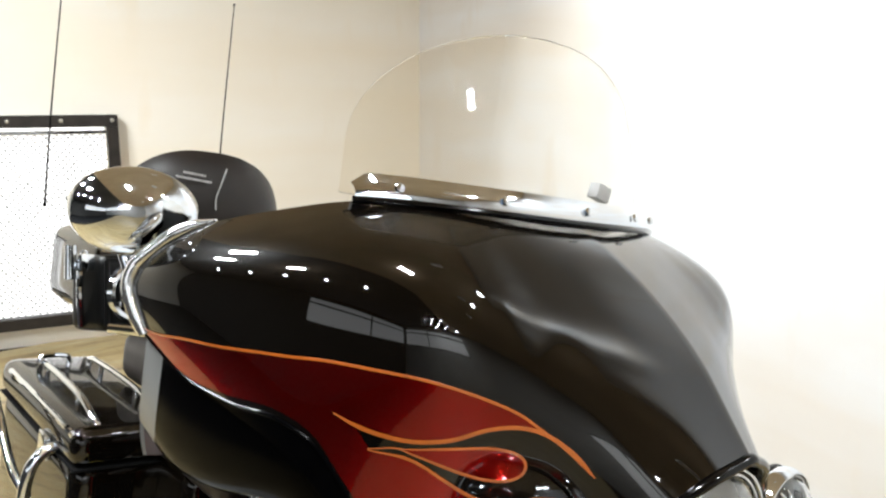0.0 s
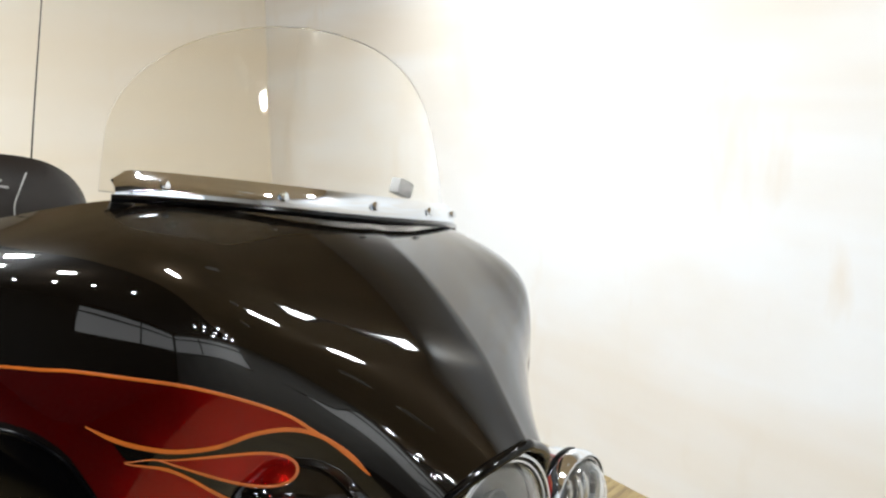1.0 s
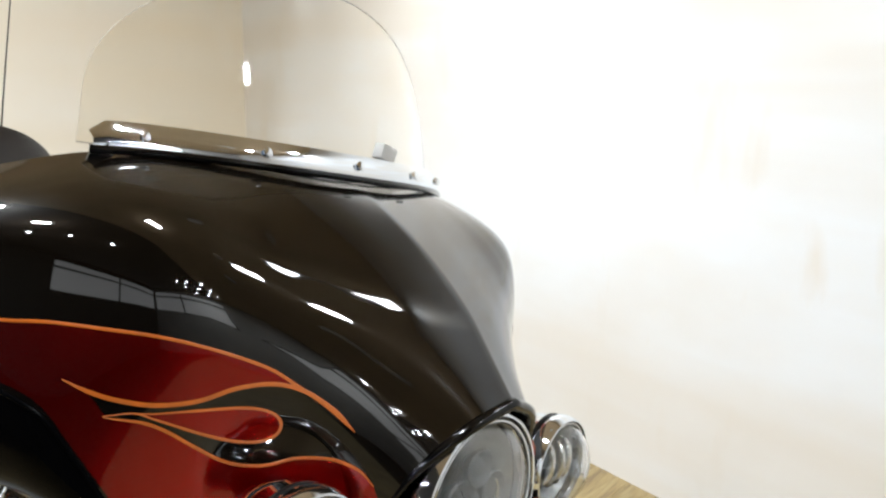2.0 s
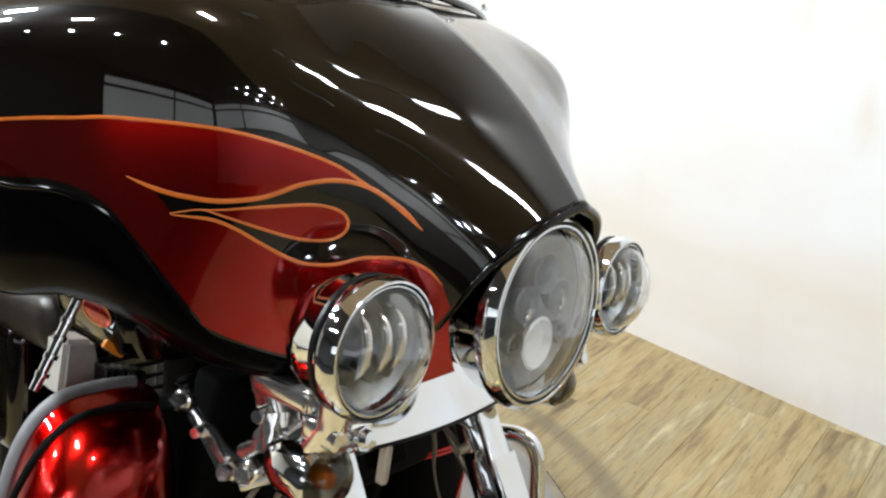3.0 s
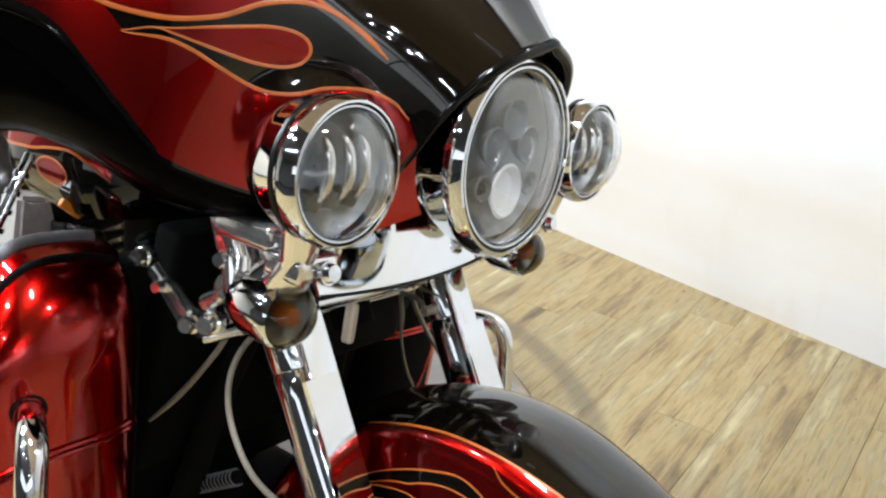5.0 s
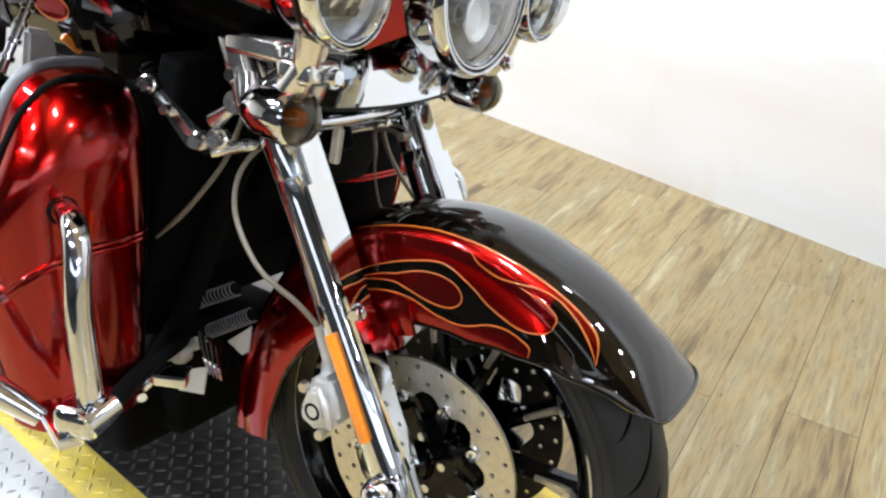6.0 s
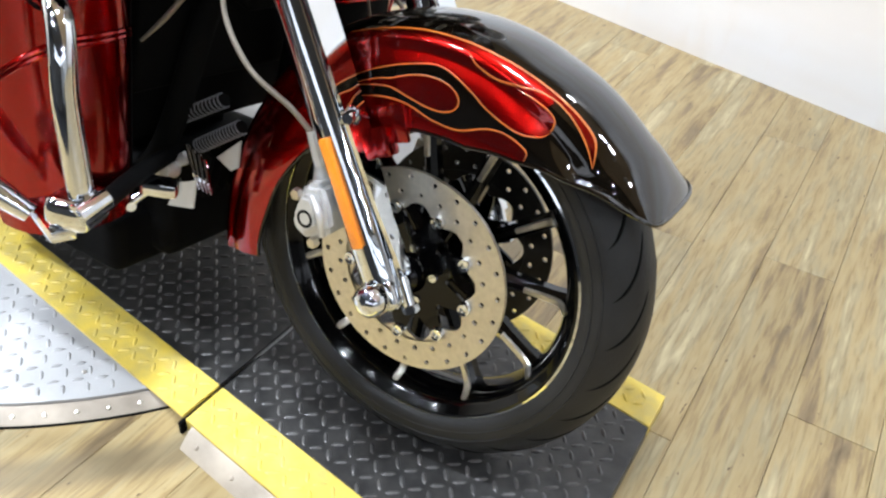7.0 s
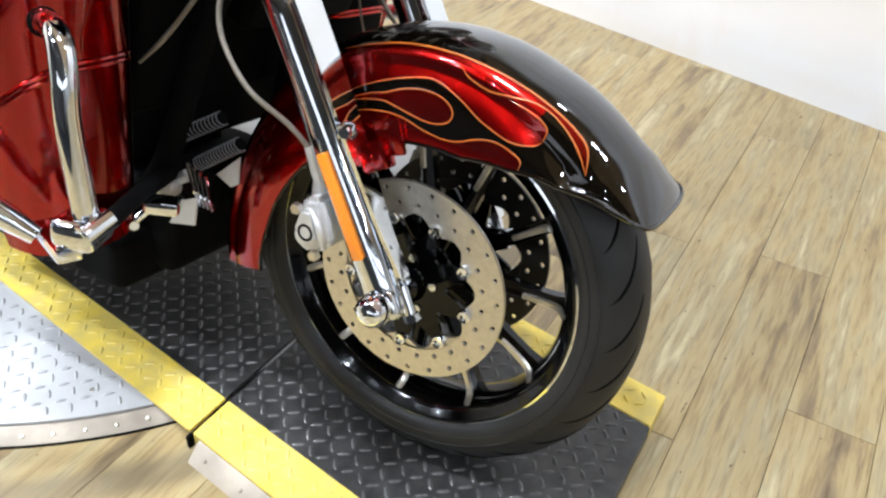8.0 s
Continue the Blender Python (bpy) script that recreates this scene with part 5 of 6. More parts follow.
for side in (-1, 1):
    def fe(u, v, side=side):
        return fender_at(u, v, side)
    out = Vector((0.1, side, 0.4))
    K = (0.5, 0.004)
    up, inn, ton, lowr = line_of(UP), line_of(INN), line_of(TONGUE), line_of(LOWR)
    nose = line_of(NOSE)
    painted("red_flame", fe, lin(47.5, 62.8, 20), up, inn, M_RED, fender, out, *K, 0.0005, 8, "candy red flame")
    painted("red_flame", fe, lin(58.65, 62.8, 10), nose, ton, M_RED, fender, out, *K, 0.0005, 8, "candy red flame")
    painted("red_flame", fe, lin(62.8, 116, 50), up, ton, M_RED, fender, out, *K, 0.0005, 14, "candy red flame")
    painted("red_flame", fe, lin(57.7, 116, 50), lowr, lambda u: 0.995, M_RED, fender, out, *K, 0.0005, 8, "candy red flame")
    painted("red_flame", fe, lin(116, 195.8, 30), up, lambda u: 0.995, M_RED, fender, out, *K, 0.0005, 20, "candy red flame")

    def dh(u, sign=-1):
        k = max(0.0, min(1.0, (u - 80.9) / 25.5))
        return 0.722 - 0.047 * k + sign * max(0.30 * math.sqrt(k) * (1 - k) ** 1.2, 0.040 * min(1.0, k * 6) * max(0.0, min(1.0, (119 - u) / 22)))

    def dl(u):
        return dh(u, 1)
    painted("red_flame", fe, [80.9 + 38 * (i / 32) ** 1.6 for i in range(33)], dh, dl, M_RED, fender, out, *K, 0.0005, 6, "candy red flame")
    us = [80.9 + 36 * (i / 16) ** 1.8 for i in range(17)]
    pinstripe(fe, [(u, dh(u)) for u in reversed(us)] + [(u, dl(u)) for u in us[1:]], 0.0018, fender, out, *K, 0.0009, steps=3)
    pinstripe(fe, NOSE, 0.0018, fender, out, *K, 0.0009)
    pinstripe(fe, UP[:10], 0.0030, fender, out, *K, 0.0010)
    pinstripe(fe, INN, 0.0022, fender, out, *K, 0.0010)
    pinstripe(fe, TONGUE, 0.0019, fender, out, *K, 0.0009)
    pinstripe(fe, LOWR, 0.0019, fender, out, *K, 0.0009)
    # mounting bracket to the fork
    part("fender_bracket", join(block((0.055, 0.008, 0.050), Matrix.Translation((-0.045, side * 0.106, 0.530)) @ Matrix.Rotation(radians(-20), 4, "Y"), 0.004, 2),
                                block((0.030, 0.022, 0.040), Matrix.Translation((-0.046, side * 0.112, 0.508)) @ Matrix.Rotation(radians(-25), 4, "Y"), 0.006, 2)), M_RED, fender, "red fender bracket")
    part("bracket_bolt", join(revolve([(0.0001, 0.012), (0.007, 0.012), (0.009, 0.008), (0.009, 0.0), (0.013, 0.0), (0.013, -0.006)], fork_pt(0.232, side, 0.010, 0.036), (0.3, side, 0), 12),
                              tube([fork_pt(0.225, side, -0.02, 0.03), fork_pt(0.235, side, 0.01, 0.036)], 0.009, 10, 1)), M_CHROME, fender, "chrome bracket bolt")

# -- fairing lowers and engine guard --


def cowl_at(u, v):
    """u from the outer rear edge round the front to the inner edge (0 to 1); v from the top to the foot."""
    z = 0.785 - 0.46 * v
    crown = 1 - max(0.0, 1 - v / 0.26) ** 2.3
    y_out, y_in = 0.430 - 0.055 * v - 0.050 * (1 - crown), 0.188 + 0.008 * (1 - crown) + 0.015 * v
    ang = math.pi * u
    yc, ry = (y_out + y_in) / 2, (y_out - y_in) / 2
    depth = (0.105 - 0.03 * v) * crown ** 0.5 + 0.008
    x = -0.462 + 0.02 * v + depth * abs(math.sin(ang)) ** 0.75
    return x, -(yc + ry * math.copysign(abs(math.cos(ang)) ** 0.85, math.cos(ang))), z - (0.165 if u < 0.5 else 0.030) * (1 - math.sin(ang)) ** 1.1 * (1 - v)


for side in (-1, 1):
    def cw(u, v, side=side):
        x, y, z = cowl_at(u, v)
        return x, -side * y, z
    us, v1, v2 = lin(0, 1, 31), [0.442 * i / 20 for i in range(21)], lin(0.452, 1, 18)
    low_cowl = tagged(new("fairing_lower"), "candy red fairing lower with a dark seam")
    low_cowl.parent = bike
    part("upper_shell", thicken(loft(cw, us, v1), 0.006), M_RED, low_cowl, "candy red upper shell")
    part("lower_shell", thicken(loft(cw, us, v2), 0.006), M_RED, low_cowl, "candy red lower shell")
    part("seam", thicken(loft(lambda u, v: (cw(u, v)[0] - 0.004, cw(u, v)[1] * 0.99, cw(u, v)[2]), us, [0.437, 0.447, 0.457]), 0.004), M_MATT, low_cowl, "dark horizontal seam")
    part("edge_strip", tube([cw(0.0, v) for v in lin(0.9, 0.02, 14)] + [cw(u, 0.0) for u in lin(0.04, 0.7, 14)], 0.0085, 10, 2), M_GREY, low_cowl, "grey rubber edge strip")
    out = Vector((1, side, 0.2))
    pts = [(0.085, v) for v in lin(0.44, 0.12, 8)] + [(0.11, 0.062), (0.17, 0.036), (0.28, 0.024), (0.42, 0.020), (0.56, 0.022), (0.70, 0.032)]
    gr = [Vector(cw(u, v)) + normal_at(cw, u, v, 0.01, 0.01, out) * 0.0004 for u, v in pts]
    for sv in (0.439, 0.455):
        part("seam_lip", tube([Vector(cw(u, sv)) + normal_at(cw, u, sv, 0.01, 0.01, out) * 0.0006 for u in lin(0.02, 0.98, 25)], 0.0036, 8, 2), M_RED, low_cowl, "rounded red seam lip")
    part("groove", tube(gr, 0.0046, 8, 3), M_MATT, low_cowl, "dark styling groove")
    # the black runs past the liner, furthest on the far side, as painted shade
    painted("liner_and_shade", cw, lin(0.74 if side < 0 else 0.40, 0.998, 14), lambda u: 0.05, lambda u: 0.99, M_MATT, low_cowl, Vector((0.4, -side, 0.2)), 0.01, 0.01, 0.0015, 30, "black inner liner, widened as painted shade")
    # chrome engine guard
    g = part("engine_guard", tube([(-0.400, side * 0.335, 0.620), (-0.335, side * 0.362, 0.640), (-0.295, side * 0.380, 0.634), (-0.278, side * 0.390, 0.602), (-0.273, side * 0.394, 0.550), (-0.267, side * 0.392, 0.490), (-0.262, side * 0.388, 0.425)], 0.0148, 16), M_CHROME, bike, "chrome tubular engine guard")
    g.location = (-0.010, 0.075, -0.070) if side > 0 else (0, 0, 0)
    part("guard_grommet", revolve([(0.0150, -0.003), (0.0172, -0.003), (0.0182, 0.0), (0.0172, 0.003), (0.0150, 0.003)], (-0.358, side * 0.352, 0.636), (1, side * 0.4, 0.15), 20), M_MATT, g, "black grommet")
    part("peg_clamp", join(block((0.055, 0.060, 0.040), Matrix.Translation((-0.272, side * 0.388, 0.418)) @ Matrix.Rotation(radians(20), 4, "Z"), 0.016, 4),
                           block((0.095, 0.030, 0.016), Matrix.Translation((-0.310, side * 0.398, 0.392)) @ Matrix.Rotation(radians(side * 18), 4, "Z"), 0.005, 2),
                           revolve([(0.001, -0.02), (0.014, -0.02), (0.014, 0.02), (0.001, 0.02)], (-0.245, side * 0.39, 0.43), (0, 1, 0.3), 14)), M_CHROME, g, "chrome peg clamp")
    part("highway_peg", tube([(-0.335, side * 0.405, 0.392), (-0.38, side * 0.44, 0.43), (-0.44, side * 0.50, 0.47)], [0.012, 0.019, 0.019], 14), M_CHROME, g, "ribbed chrome highway peg")
    part("lower_rail", tube([(-0.262, side * 0.386, 0.415), (-0.31, side * 0.33, 0.385), (-0.37, side * 0.22, 0.375), (-0.42, side * 0.08, 0.37)], 0.013, 12), M_MATT, g, "black lower guard rail")

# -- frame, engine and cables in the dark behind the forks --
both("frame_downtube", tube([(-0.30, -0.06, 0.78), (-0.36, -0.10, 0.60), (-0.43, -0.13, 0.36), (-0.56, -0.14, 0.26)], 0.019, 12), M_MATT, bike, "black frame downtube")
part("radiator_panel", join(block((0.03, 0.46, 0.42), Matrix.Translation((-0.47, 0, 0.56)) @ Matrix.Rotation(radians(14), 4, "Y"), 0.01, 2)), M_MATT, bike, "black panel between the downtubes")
# added black blocks close the gaps behind the forks and keep them dark
part("neck_gap_block", block((0.05, 0.40, 0.34), Matrix.Translation((-0.415, 0.02, 0.635)) @ Matrix.Rotation(radians(12), 4, "Y"), 0.012, 3), M_MATT, bike, "black block added to fill the dark gap below the neck")
part("fork_gap_block", block((0.05, 0.26, 0.15), Matrix.Translation((-0.335, 0.08, 0.665)) @ Matrix.Rotation(radians(20), 4, "Y"), 0.015, 3), M_MATT, bike, "black block added to fill the dark gap behind the forks")
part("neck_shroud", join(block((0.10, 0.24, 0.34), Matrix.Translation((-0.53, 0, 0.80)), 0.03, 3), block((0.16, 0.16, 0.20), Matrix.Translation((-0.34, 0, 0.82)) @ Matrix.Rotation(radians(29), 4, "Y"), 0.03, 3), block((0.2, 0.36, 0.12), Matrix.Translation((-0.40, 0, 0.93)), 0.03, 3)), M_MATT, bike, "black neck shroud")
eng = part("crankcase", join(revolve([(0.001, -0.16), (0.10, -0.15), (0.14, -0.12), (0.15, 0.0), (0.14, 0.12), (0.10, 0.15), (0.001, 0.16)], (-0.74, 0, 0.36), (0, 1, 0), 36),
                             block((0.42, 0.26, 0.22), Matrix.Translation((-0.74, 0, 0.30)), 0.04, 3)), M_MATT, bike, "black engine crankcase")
for lean, cx in ((24, -0.60), (-24, -0.86)):
    for k in range(10):
        m = Matrix.Translation((cx + math.sin(radians(lean)) * 0.018 * k, 0, 0.46 + 0.021 * k)) @ Matrix.Rotation(radians(lean), 4, "Y")
        part("cylinder_fin", block((0.16, 0.17, 0.008), m, 0.003, 1), M_MATT, eng, "black cooling fin")
# added block that stops light from passing under the engine
part("under_engine_block", join(block((0.56, 0.38, 0.11), Matrix.Translation((-0.74, 0.0, 0.205)), 0.03, 3), block((0.16, 0.30, 0.16), Matrix.Translation((-0.50, 0.03, 0.25)), 0.03, 3)), M_MATT, bike, "black block added under the engine to darken the plate")
# coil sleeves and regulator low down
for (x0, y0, z0), (x1, y1, z1) in (((-0.432, -0.105, 0.408), (-0.322, -0.105, 0.476)), ((-0.372, -0.105, 0.388), (-0.288, -0.105, 0.446))):
    a, b = Vector((x0, y0, z0)), Vector((x1, y1, z1))
    d, u, v = frame_of(b - a)
    coil = [a + (b - a) * (i / 150) + (u * math.cos(i * 0.62) + v * math.sin(i * 0.62)) * 0.0110 for i in range(151)]
    sleeve = part("coil_sleeve", tube([a, b], 0.0095, 12, 1), M_MATT, bike, "black sleeve")
    part("coil", tube(coil, 0.0011, 6, 1, curved=False), M_GREY, sleeve, "grey coiled wire")
reg = part("regulator", block((0.05, 0.13, 0.09), Matrix.Translation((-0.420, -0.03, 0.330)) @ Matrix.Rotation(radians(15), 4, "Y"), 0.008, 2), M_MATT, bike, "black finned regulator")
for k in range(6):
    part("regulator_fin", block((0.035, 0.006, 0.08), Matrix.Translation((-0.385, -0.085 + k * 0.022, 0.335)) @ Matrix.Rotation(radians(15), 4, "Y"), 0.002, 1), M_MATT, reg, "black fin")
part("brake_pedal", join(tube([(-0.36, -0.24, 0.335), (-0.40, -0.22, 0.33), (-0.48, -0.2, 0.31)], 0.007, 10), block((0.05, 0.035, 0.02), Matrix.Translation((-0.345, -0.20, 0.36)) @ Matrix.Rotation(radians(30), 4, "Z"), 0.005, 2)), M_CHROME, bike, "chrome pedal")
part("front_cable", tube([(-0.300, -0.120, 0.760), (-0.320, -0.135, 0.680), (-0.345, -0.15, 0.63), (-0.375, -0.165, 0.585), (-0.402, -0.182, 0.550)], [0.0036, 0.0036, 0.0036, 0.0042, 0.0022], 8), M_CABLE, bike, "tan control cable")
# bracket, clamps and bolts beside the steering neck
plate_line = [(-0.414, -0.19, 0.768), (-0.386, -0.19, 0.752), (-0.353, -0.188, 0.729), (-0.326, -0.186, 0.722)]
bracket = part("side_bracket", join(tube(plate_line, [0.013, 0.010, 0.012, 0.016], 10), block((0.060, 0.006, 0.022), Matrix.Translation((-0.372, -0.196, 0.742)) @ Matrix.Rotation(radians(38), 4, "Y"), 0.002, 2)), M_PEWTER, bike, "chrome side bracket")
bracket.location = (0.014, 0.012, -0.020)
for bx, bz, br in ((-0.426, 0.782, 0.013), (-0.386, 0.757, 0.009), (-0.330, 0.728, 0.012), (-0.296, 0.739, 0.014)):
    part("bracket_bolt", revolve([(0.0001, 0.016), (br * 0.7, 0.016), (br * 0.8, 0.012), (br * 0.8, 0.006), (br, 0.004), (br, -0.008), (0.0001, -0.008)], (bx, -0.200, bz), (0.35, -1, 0.1), 14), M_PEWTER, bracket, "chrome bolt")
part("switch_lever", join(tube([(-0.294, -0.185, 0.739), (-0.262, -0.188, 0.762), (-0.236, -0.190, 0.794)], [0.011, 0.008, 0.012], 10), revolve([(0.001, -0.012), (0.014, -0.010), (0.014, 0.010), (0.001, 0.012)], (-0.250, -0.19, 0.771), (0.2, -1, 0.2), 16)), M_PEWTER, bike, "chrome lever by the neck")
for k in range(7):
    part("sleeve_rib", revolve([(0.0001, -0.0045), (0.009, -0.0045), (0.0125, -0.0015), (0.0125, 0.0015), (0.009, 0.0045), (0.0001, 0.0045)], (-0.440 + 0.0055 * k, -0.188, 0.800 - 0.0066 * k), (0.64, 0, -0.77), 12), M_SATIN, bracket, "black rubber rib")
# linkage below: pale flap, ball joint, rod and its rubber boots
linkage = part("linkage_bracket", join(block((0.080, 0.012, 0.014), Matrix.Translation((-0.405, -0.125, 0.352)) @ Matrix.Rotation(radians(-32), 4, "Y"), 0.004, 2), tube([(-0.46, -0.15, 0.318), (-0.43, -0.135, 0.336), (-0.38, -0.12, 0.372)], [0.008, 0.010, 0.009], 10),
                                       revolve([(0.001, -0.012), (0.012, -0.012), (0.015, 0.0), (0.012, 0.012), (0.001, 0.012)], (-0.395, -0.14, 0.352), (0, -1, 0.2), 14)), M_CAST, bike, "grey cast linkage bracket")
part("pale_tab", prism([(0, 0), (0.052, 0.014), (0.058, 0.062), (0.022, 0.044)], 0.003, Matrix.Translation((-0.385, -0.150, 0.300)) @ Matrix.Rotation(radians(90), 4, "X")), M_WHITE, linkage, "pale plastic tab")
part("white_flap", prism([(0, 0), (0.046, 0.042), (0.044, -0.002), (0.030, -0.012)], 0.003, Matrix.Translation((-0.352, -0.085, 0.372)) @ Matrix.Rotation(radians(90), 4, "X")), M_WHITE, linkage, "white plastic flap")
for k in range(4):
    part("linkage_spring", tube([(-0.372 + 0.012 * k, -0.128, 0.396 - 0.004 * k), (-0.352 + 0.010 * k, -0.135, 0.366 - 0.003 * k), (-0.338 + 0.008 * k, -0.135, 0.338)], [0.004, 0.0035, 0.0015], 8), M_CHROME, linkage, "thin bright prong")
part("rod", tube([(-0.42, -0.165, 0.312), (-0.44, -0.19, 0.285), (-0.49, -0.20, 0.245)], 0.0075, 10), M_CHROME, linkage, "chrome rod")
part("guard_top_bar", tube([(-0.293, -0.190, 0.700), (-0.286, -0.182, 0.702), (-0.274, -0.155, 0.707), (-0.262, -0.13, 0.710), (-0.255, 0, 0.714), (-0.262, 0.13, 0.710), (-0.28, 0.17, 0.704), (-0.305, 0.215, 0.697)], 0.0085, 12), M_CHROME, bike, "chrome upper guard bar")

# tank, seat and tail
def tank_at(u, v):
    """u along the tank (0 front, 1 rear), v round it (-1 to 1)."""
    nose = 0.35 + 0.65 * math.sqrt(max(0.0, 1 - (1 - min(1.0, max(0.0, u) / 0.16)) ** 2))
    w = 0.205 * nose * (1 - 0.60 * max(0, u - 0.40) / 0.60)
    h = 0.175 * nose * (1 - 0.40 * max(0, u - 0.5) / 0.5)
    a = v * math.pi * 0.62
    return -0.455 - 0.56 * u, w * math.sin(a) * 1.05, 0.80 + 0.02 * u + h * (math.cos(a) + 0.25) * 0.85


tank = part("fuel_tank", grid([[tank_at(u, v) for v in lin(-1, 1, 25)] for u in lin(0, 1, 24)], cap=True), M_BLACK, bike, "black fuel tank with red flames")


def tank_side(u, v):
    return tank_at(u, -v)


TO = Vector((0.3, -1, 0.4))
T_TOP = [(0.06, .76), (0.08, .70), (0.13, .625), (0.27, .60), (0.42, .56), (0.62, .54)]
T_LOW = [(0.06, .80), (0.09, .75), (0.14, .715), (0.23, .735), (0.30, .76), (0.45, .78), (0.62, .78)]
painted("red_flame", tank_side, lin(0.06, 0.62, 60), line_of(T_TOP), line_of(T_LOW), M_RED, tank, TO, 0.01, 0.01, 0.0006, 8, "candy red flame")
pinstripe(tank_side, T_LOW, 0.0035, tank, TO, 0.01, 0.01, 0.001)
drop = [(0.205 + 0.062 * math.cos(a), 0.825 + 0.055 * math.sin(a)) for a in lin(0, 2 * math.pi, 15)]
painted("red_flame", tank_side, lin(0.145, 0.265, 16), lambda u: 0.825 - 0.055 * math.sqrt(max(0.0, 1 - ((u - 0.205) / 0.062) ** 2)), lambda u: 0.825 + 0.055 * math.sqrt(max(0.0, 1 - ((u - 0.205) / 0.062) ** 2)), M_RED, tank, TO, 0.01, 0.01, 0.0006, 6, "candy red flame")
pinstripe(tank_side, drop, 0.003, tank, TO, 0.01, 0.01, 0.0012, taper=False)
# the chrome tank emblem: a plate with a row of small raised bars
for k in range(8):
    u = 0.14 + 0.028 * k
    p = Vector(tank_side(u, 0.622)) + normal_at(tank_side, u, 0.622, 0.01, 0.01, TO) * 0.003
    part("emblem_bar", block((0.011, 0.006, 0.016 if k % 3 else 0.024), Matrix.Translation(p) @ Matrix.Rotation(radians(30), 4, "X") @ Matrix.Rotation(radians(18), 4, "Y"), 0.002, 2), M_CHROME, tank, "chrome emblem bar")

# air cleaner, marker and strut beside the tank
cleaner = part("air_cleaner", join(prism([(-0.272, 0.738), (-0.212, 0.738), (-0.226, 0.806), (-0.264, 0.812)], 0.05, Matrix(((0, 0, 1, -0.600), (1, 0, 0, 0), (0, 1, 0, 0), (0, 0, 0, 1))), 0.006)), M_CAST, bike, "silver air cleaner cover")
part("marker", block((0.008, 0.034, 0.012), Matrix.Translation((-0.548, -0.203, 0.791)) @ Matrix.Rotation(radians(-38), 4, "X"), 0.003, 2), M_AMBER, cleaner, "small amber marker")
for k in range(6):
    part("rib", block((0.030, 0.006, 0.040), Matrix.Translation((-0.530, -0.228 + 0.010 * k, 0.760 - 0.003 * k)), 0.002, 1), M_SATIN, cleaner, "black rib")
part("strut", tube([(-0.55, -0.250, 0.862), (-0.55, -0.270, 0.822), (-0.55, -0.302, 0.757)], 0.0065, 10), M_CHROME, bike, "slanting chrome strut")
for k in range(4):
    part("strut_collar", revolve([(0.0066, -0.004), (0.009, -0.003), (0.009, 0.003), (0.0066, 0.004)], (-0.55, -0.262 - 0.010 * k, 0.838 - 0.021 * k), (0, -0.43, -0.9), 14), M_CHROME, bike, "chrome collar")


RY = 0.05
seat = part("seat", join(block((0.42, 0.34, 0.10), Matrix.Translation((-1.08, RY * 0.6, 0.72)), 0.04, 4), block((0.30, 0.30, 0.12), Matrix.Translation((-1.36, RY, 0.80)), 0.045, 4)), M_LEATHER, bike, "black leather two-up seat")


def rest_at(u, v):
    a = u * math.pi
    w, h = 0.150, 0.23
    y = w * math.copysign(abs(math.sin(a / 2 * 1.0)) ** 0.75, u)
    top = 1.25 - 0.16 * abs(u) ** 2.2
    return -1.47 - 0.03 * v * v + 0.045 * math.cos(u * 1.45) * math.sin(math.pi * min(1, v * 1.15 + 0.02)) ** 0.5, RY - 0.025 + y, top - (top - 0.98) * v


rest = part("passenger_backrest", thicken(grid([[rest_at(u, v) for v in [0.0, 0.03, 0.08, 0.16, 0.3, 0.45, 0.6, 0.8, 1.0]] for u in lin(-1, 1, 31)]), 0.07), M_LEATHER, bike, "dark leather backrest with stitched panels")
part("stitch_line", tube([(-1.356, 0.043, 1.263), (-1.356, 0.032, 1.222), (-1.356, 0.025, 1.193), (-1.356, 0.027, 1.167)], 0.0018, 6), M_STITCH, rest, "grey seam")
for k, (w, dz) in enumerate(((0.055, 0.0), (0.085, -0.012))):
    part("embroidery_bar", block((0.003, w, 0.005), Matrix.Translation((-1.356, -0.033, 1.243 + dz)) @ Matrix.Rotation(radians(-4), 4, "X"), 0.0005, 1), M_STITCH, rest, "small grey embroidered bar")
for side, yy in ((-1, -0.20), (1, 0.285)):
    ant = part("antenna", tube([(-1.93, yy + RY * 0.4, 1.10), (-1.93, yy + RY * 0.4, 1.12), (-1.94, yy + RY * 0.3, 1.40), (-1.955, yy + RY * 0.3, 1.745 if side > 0 else 1.95)], [0.007, 0.0028, 0.0022, 0.0016], 8), M_MATT, bike, "thin black radio antenna")
    part("antenna_tip", revolve([(0.0001, 0.004), (0.003, 0.003), (0.003, -0.004), (0.0001, -0.004)], (-1.955, yy + RY * 0.3, 1.747 if side > 0 else 1.952), (0, 0, 1), 10), M_MATT, ant)
box = part("luggage_box", block((0.40, 0.44, 0.20), Matrix.Translation((-1.76, RY + 0.02, 0.95)), 0.05, 4), M_BLACK, bike, "gloss black luggage box")
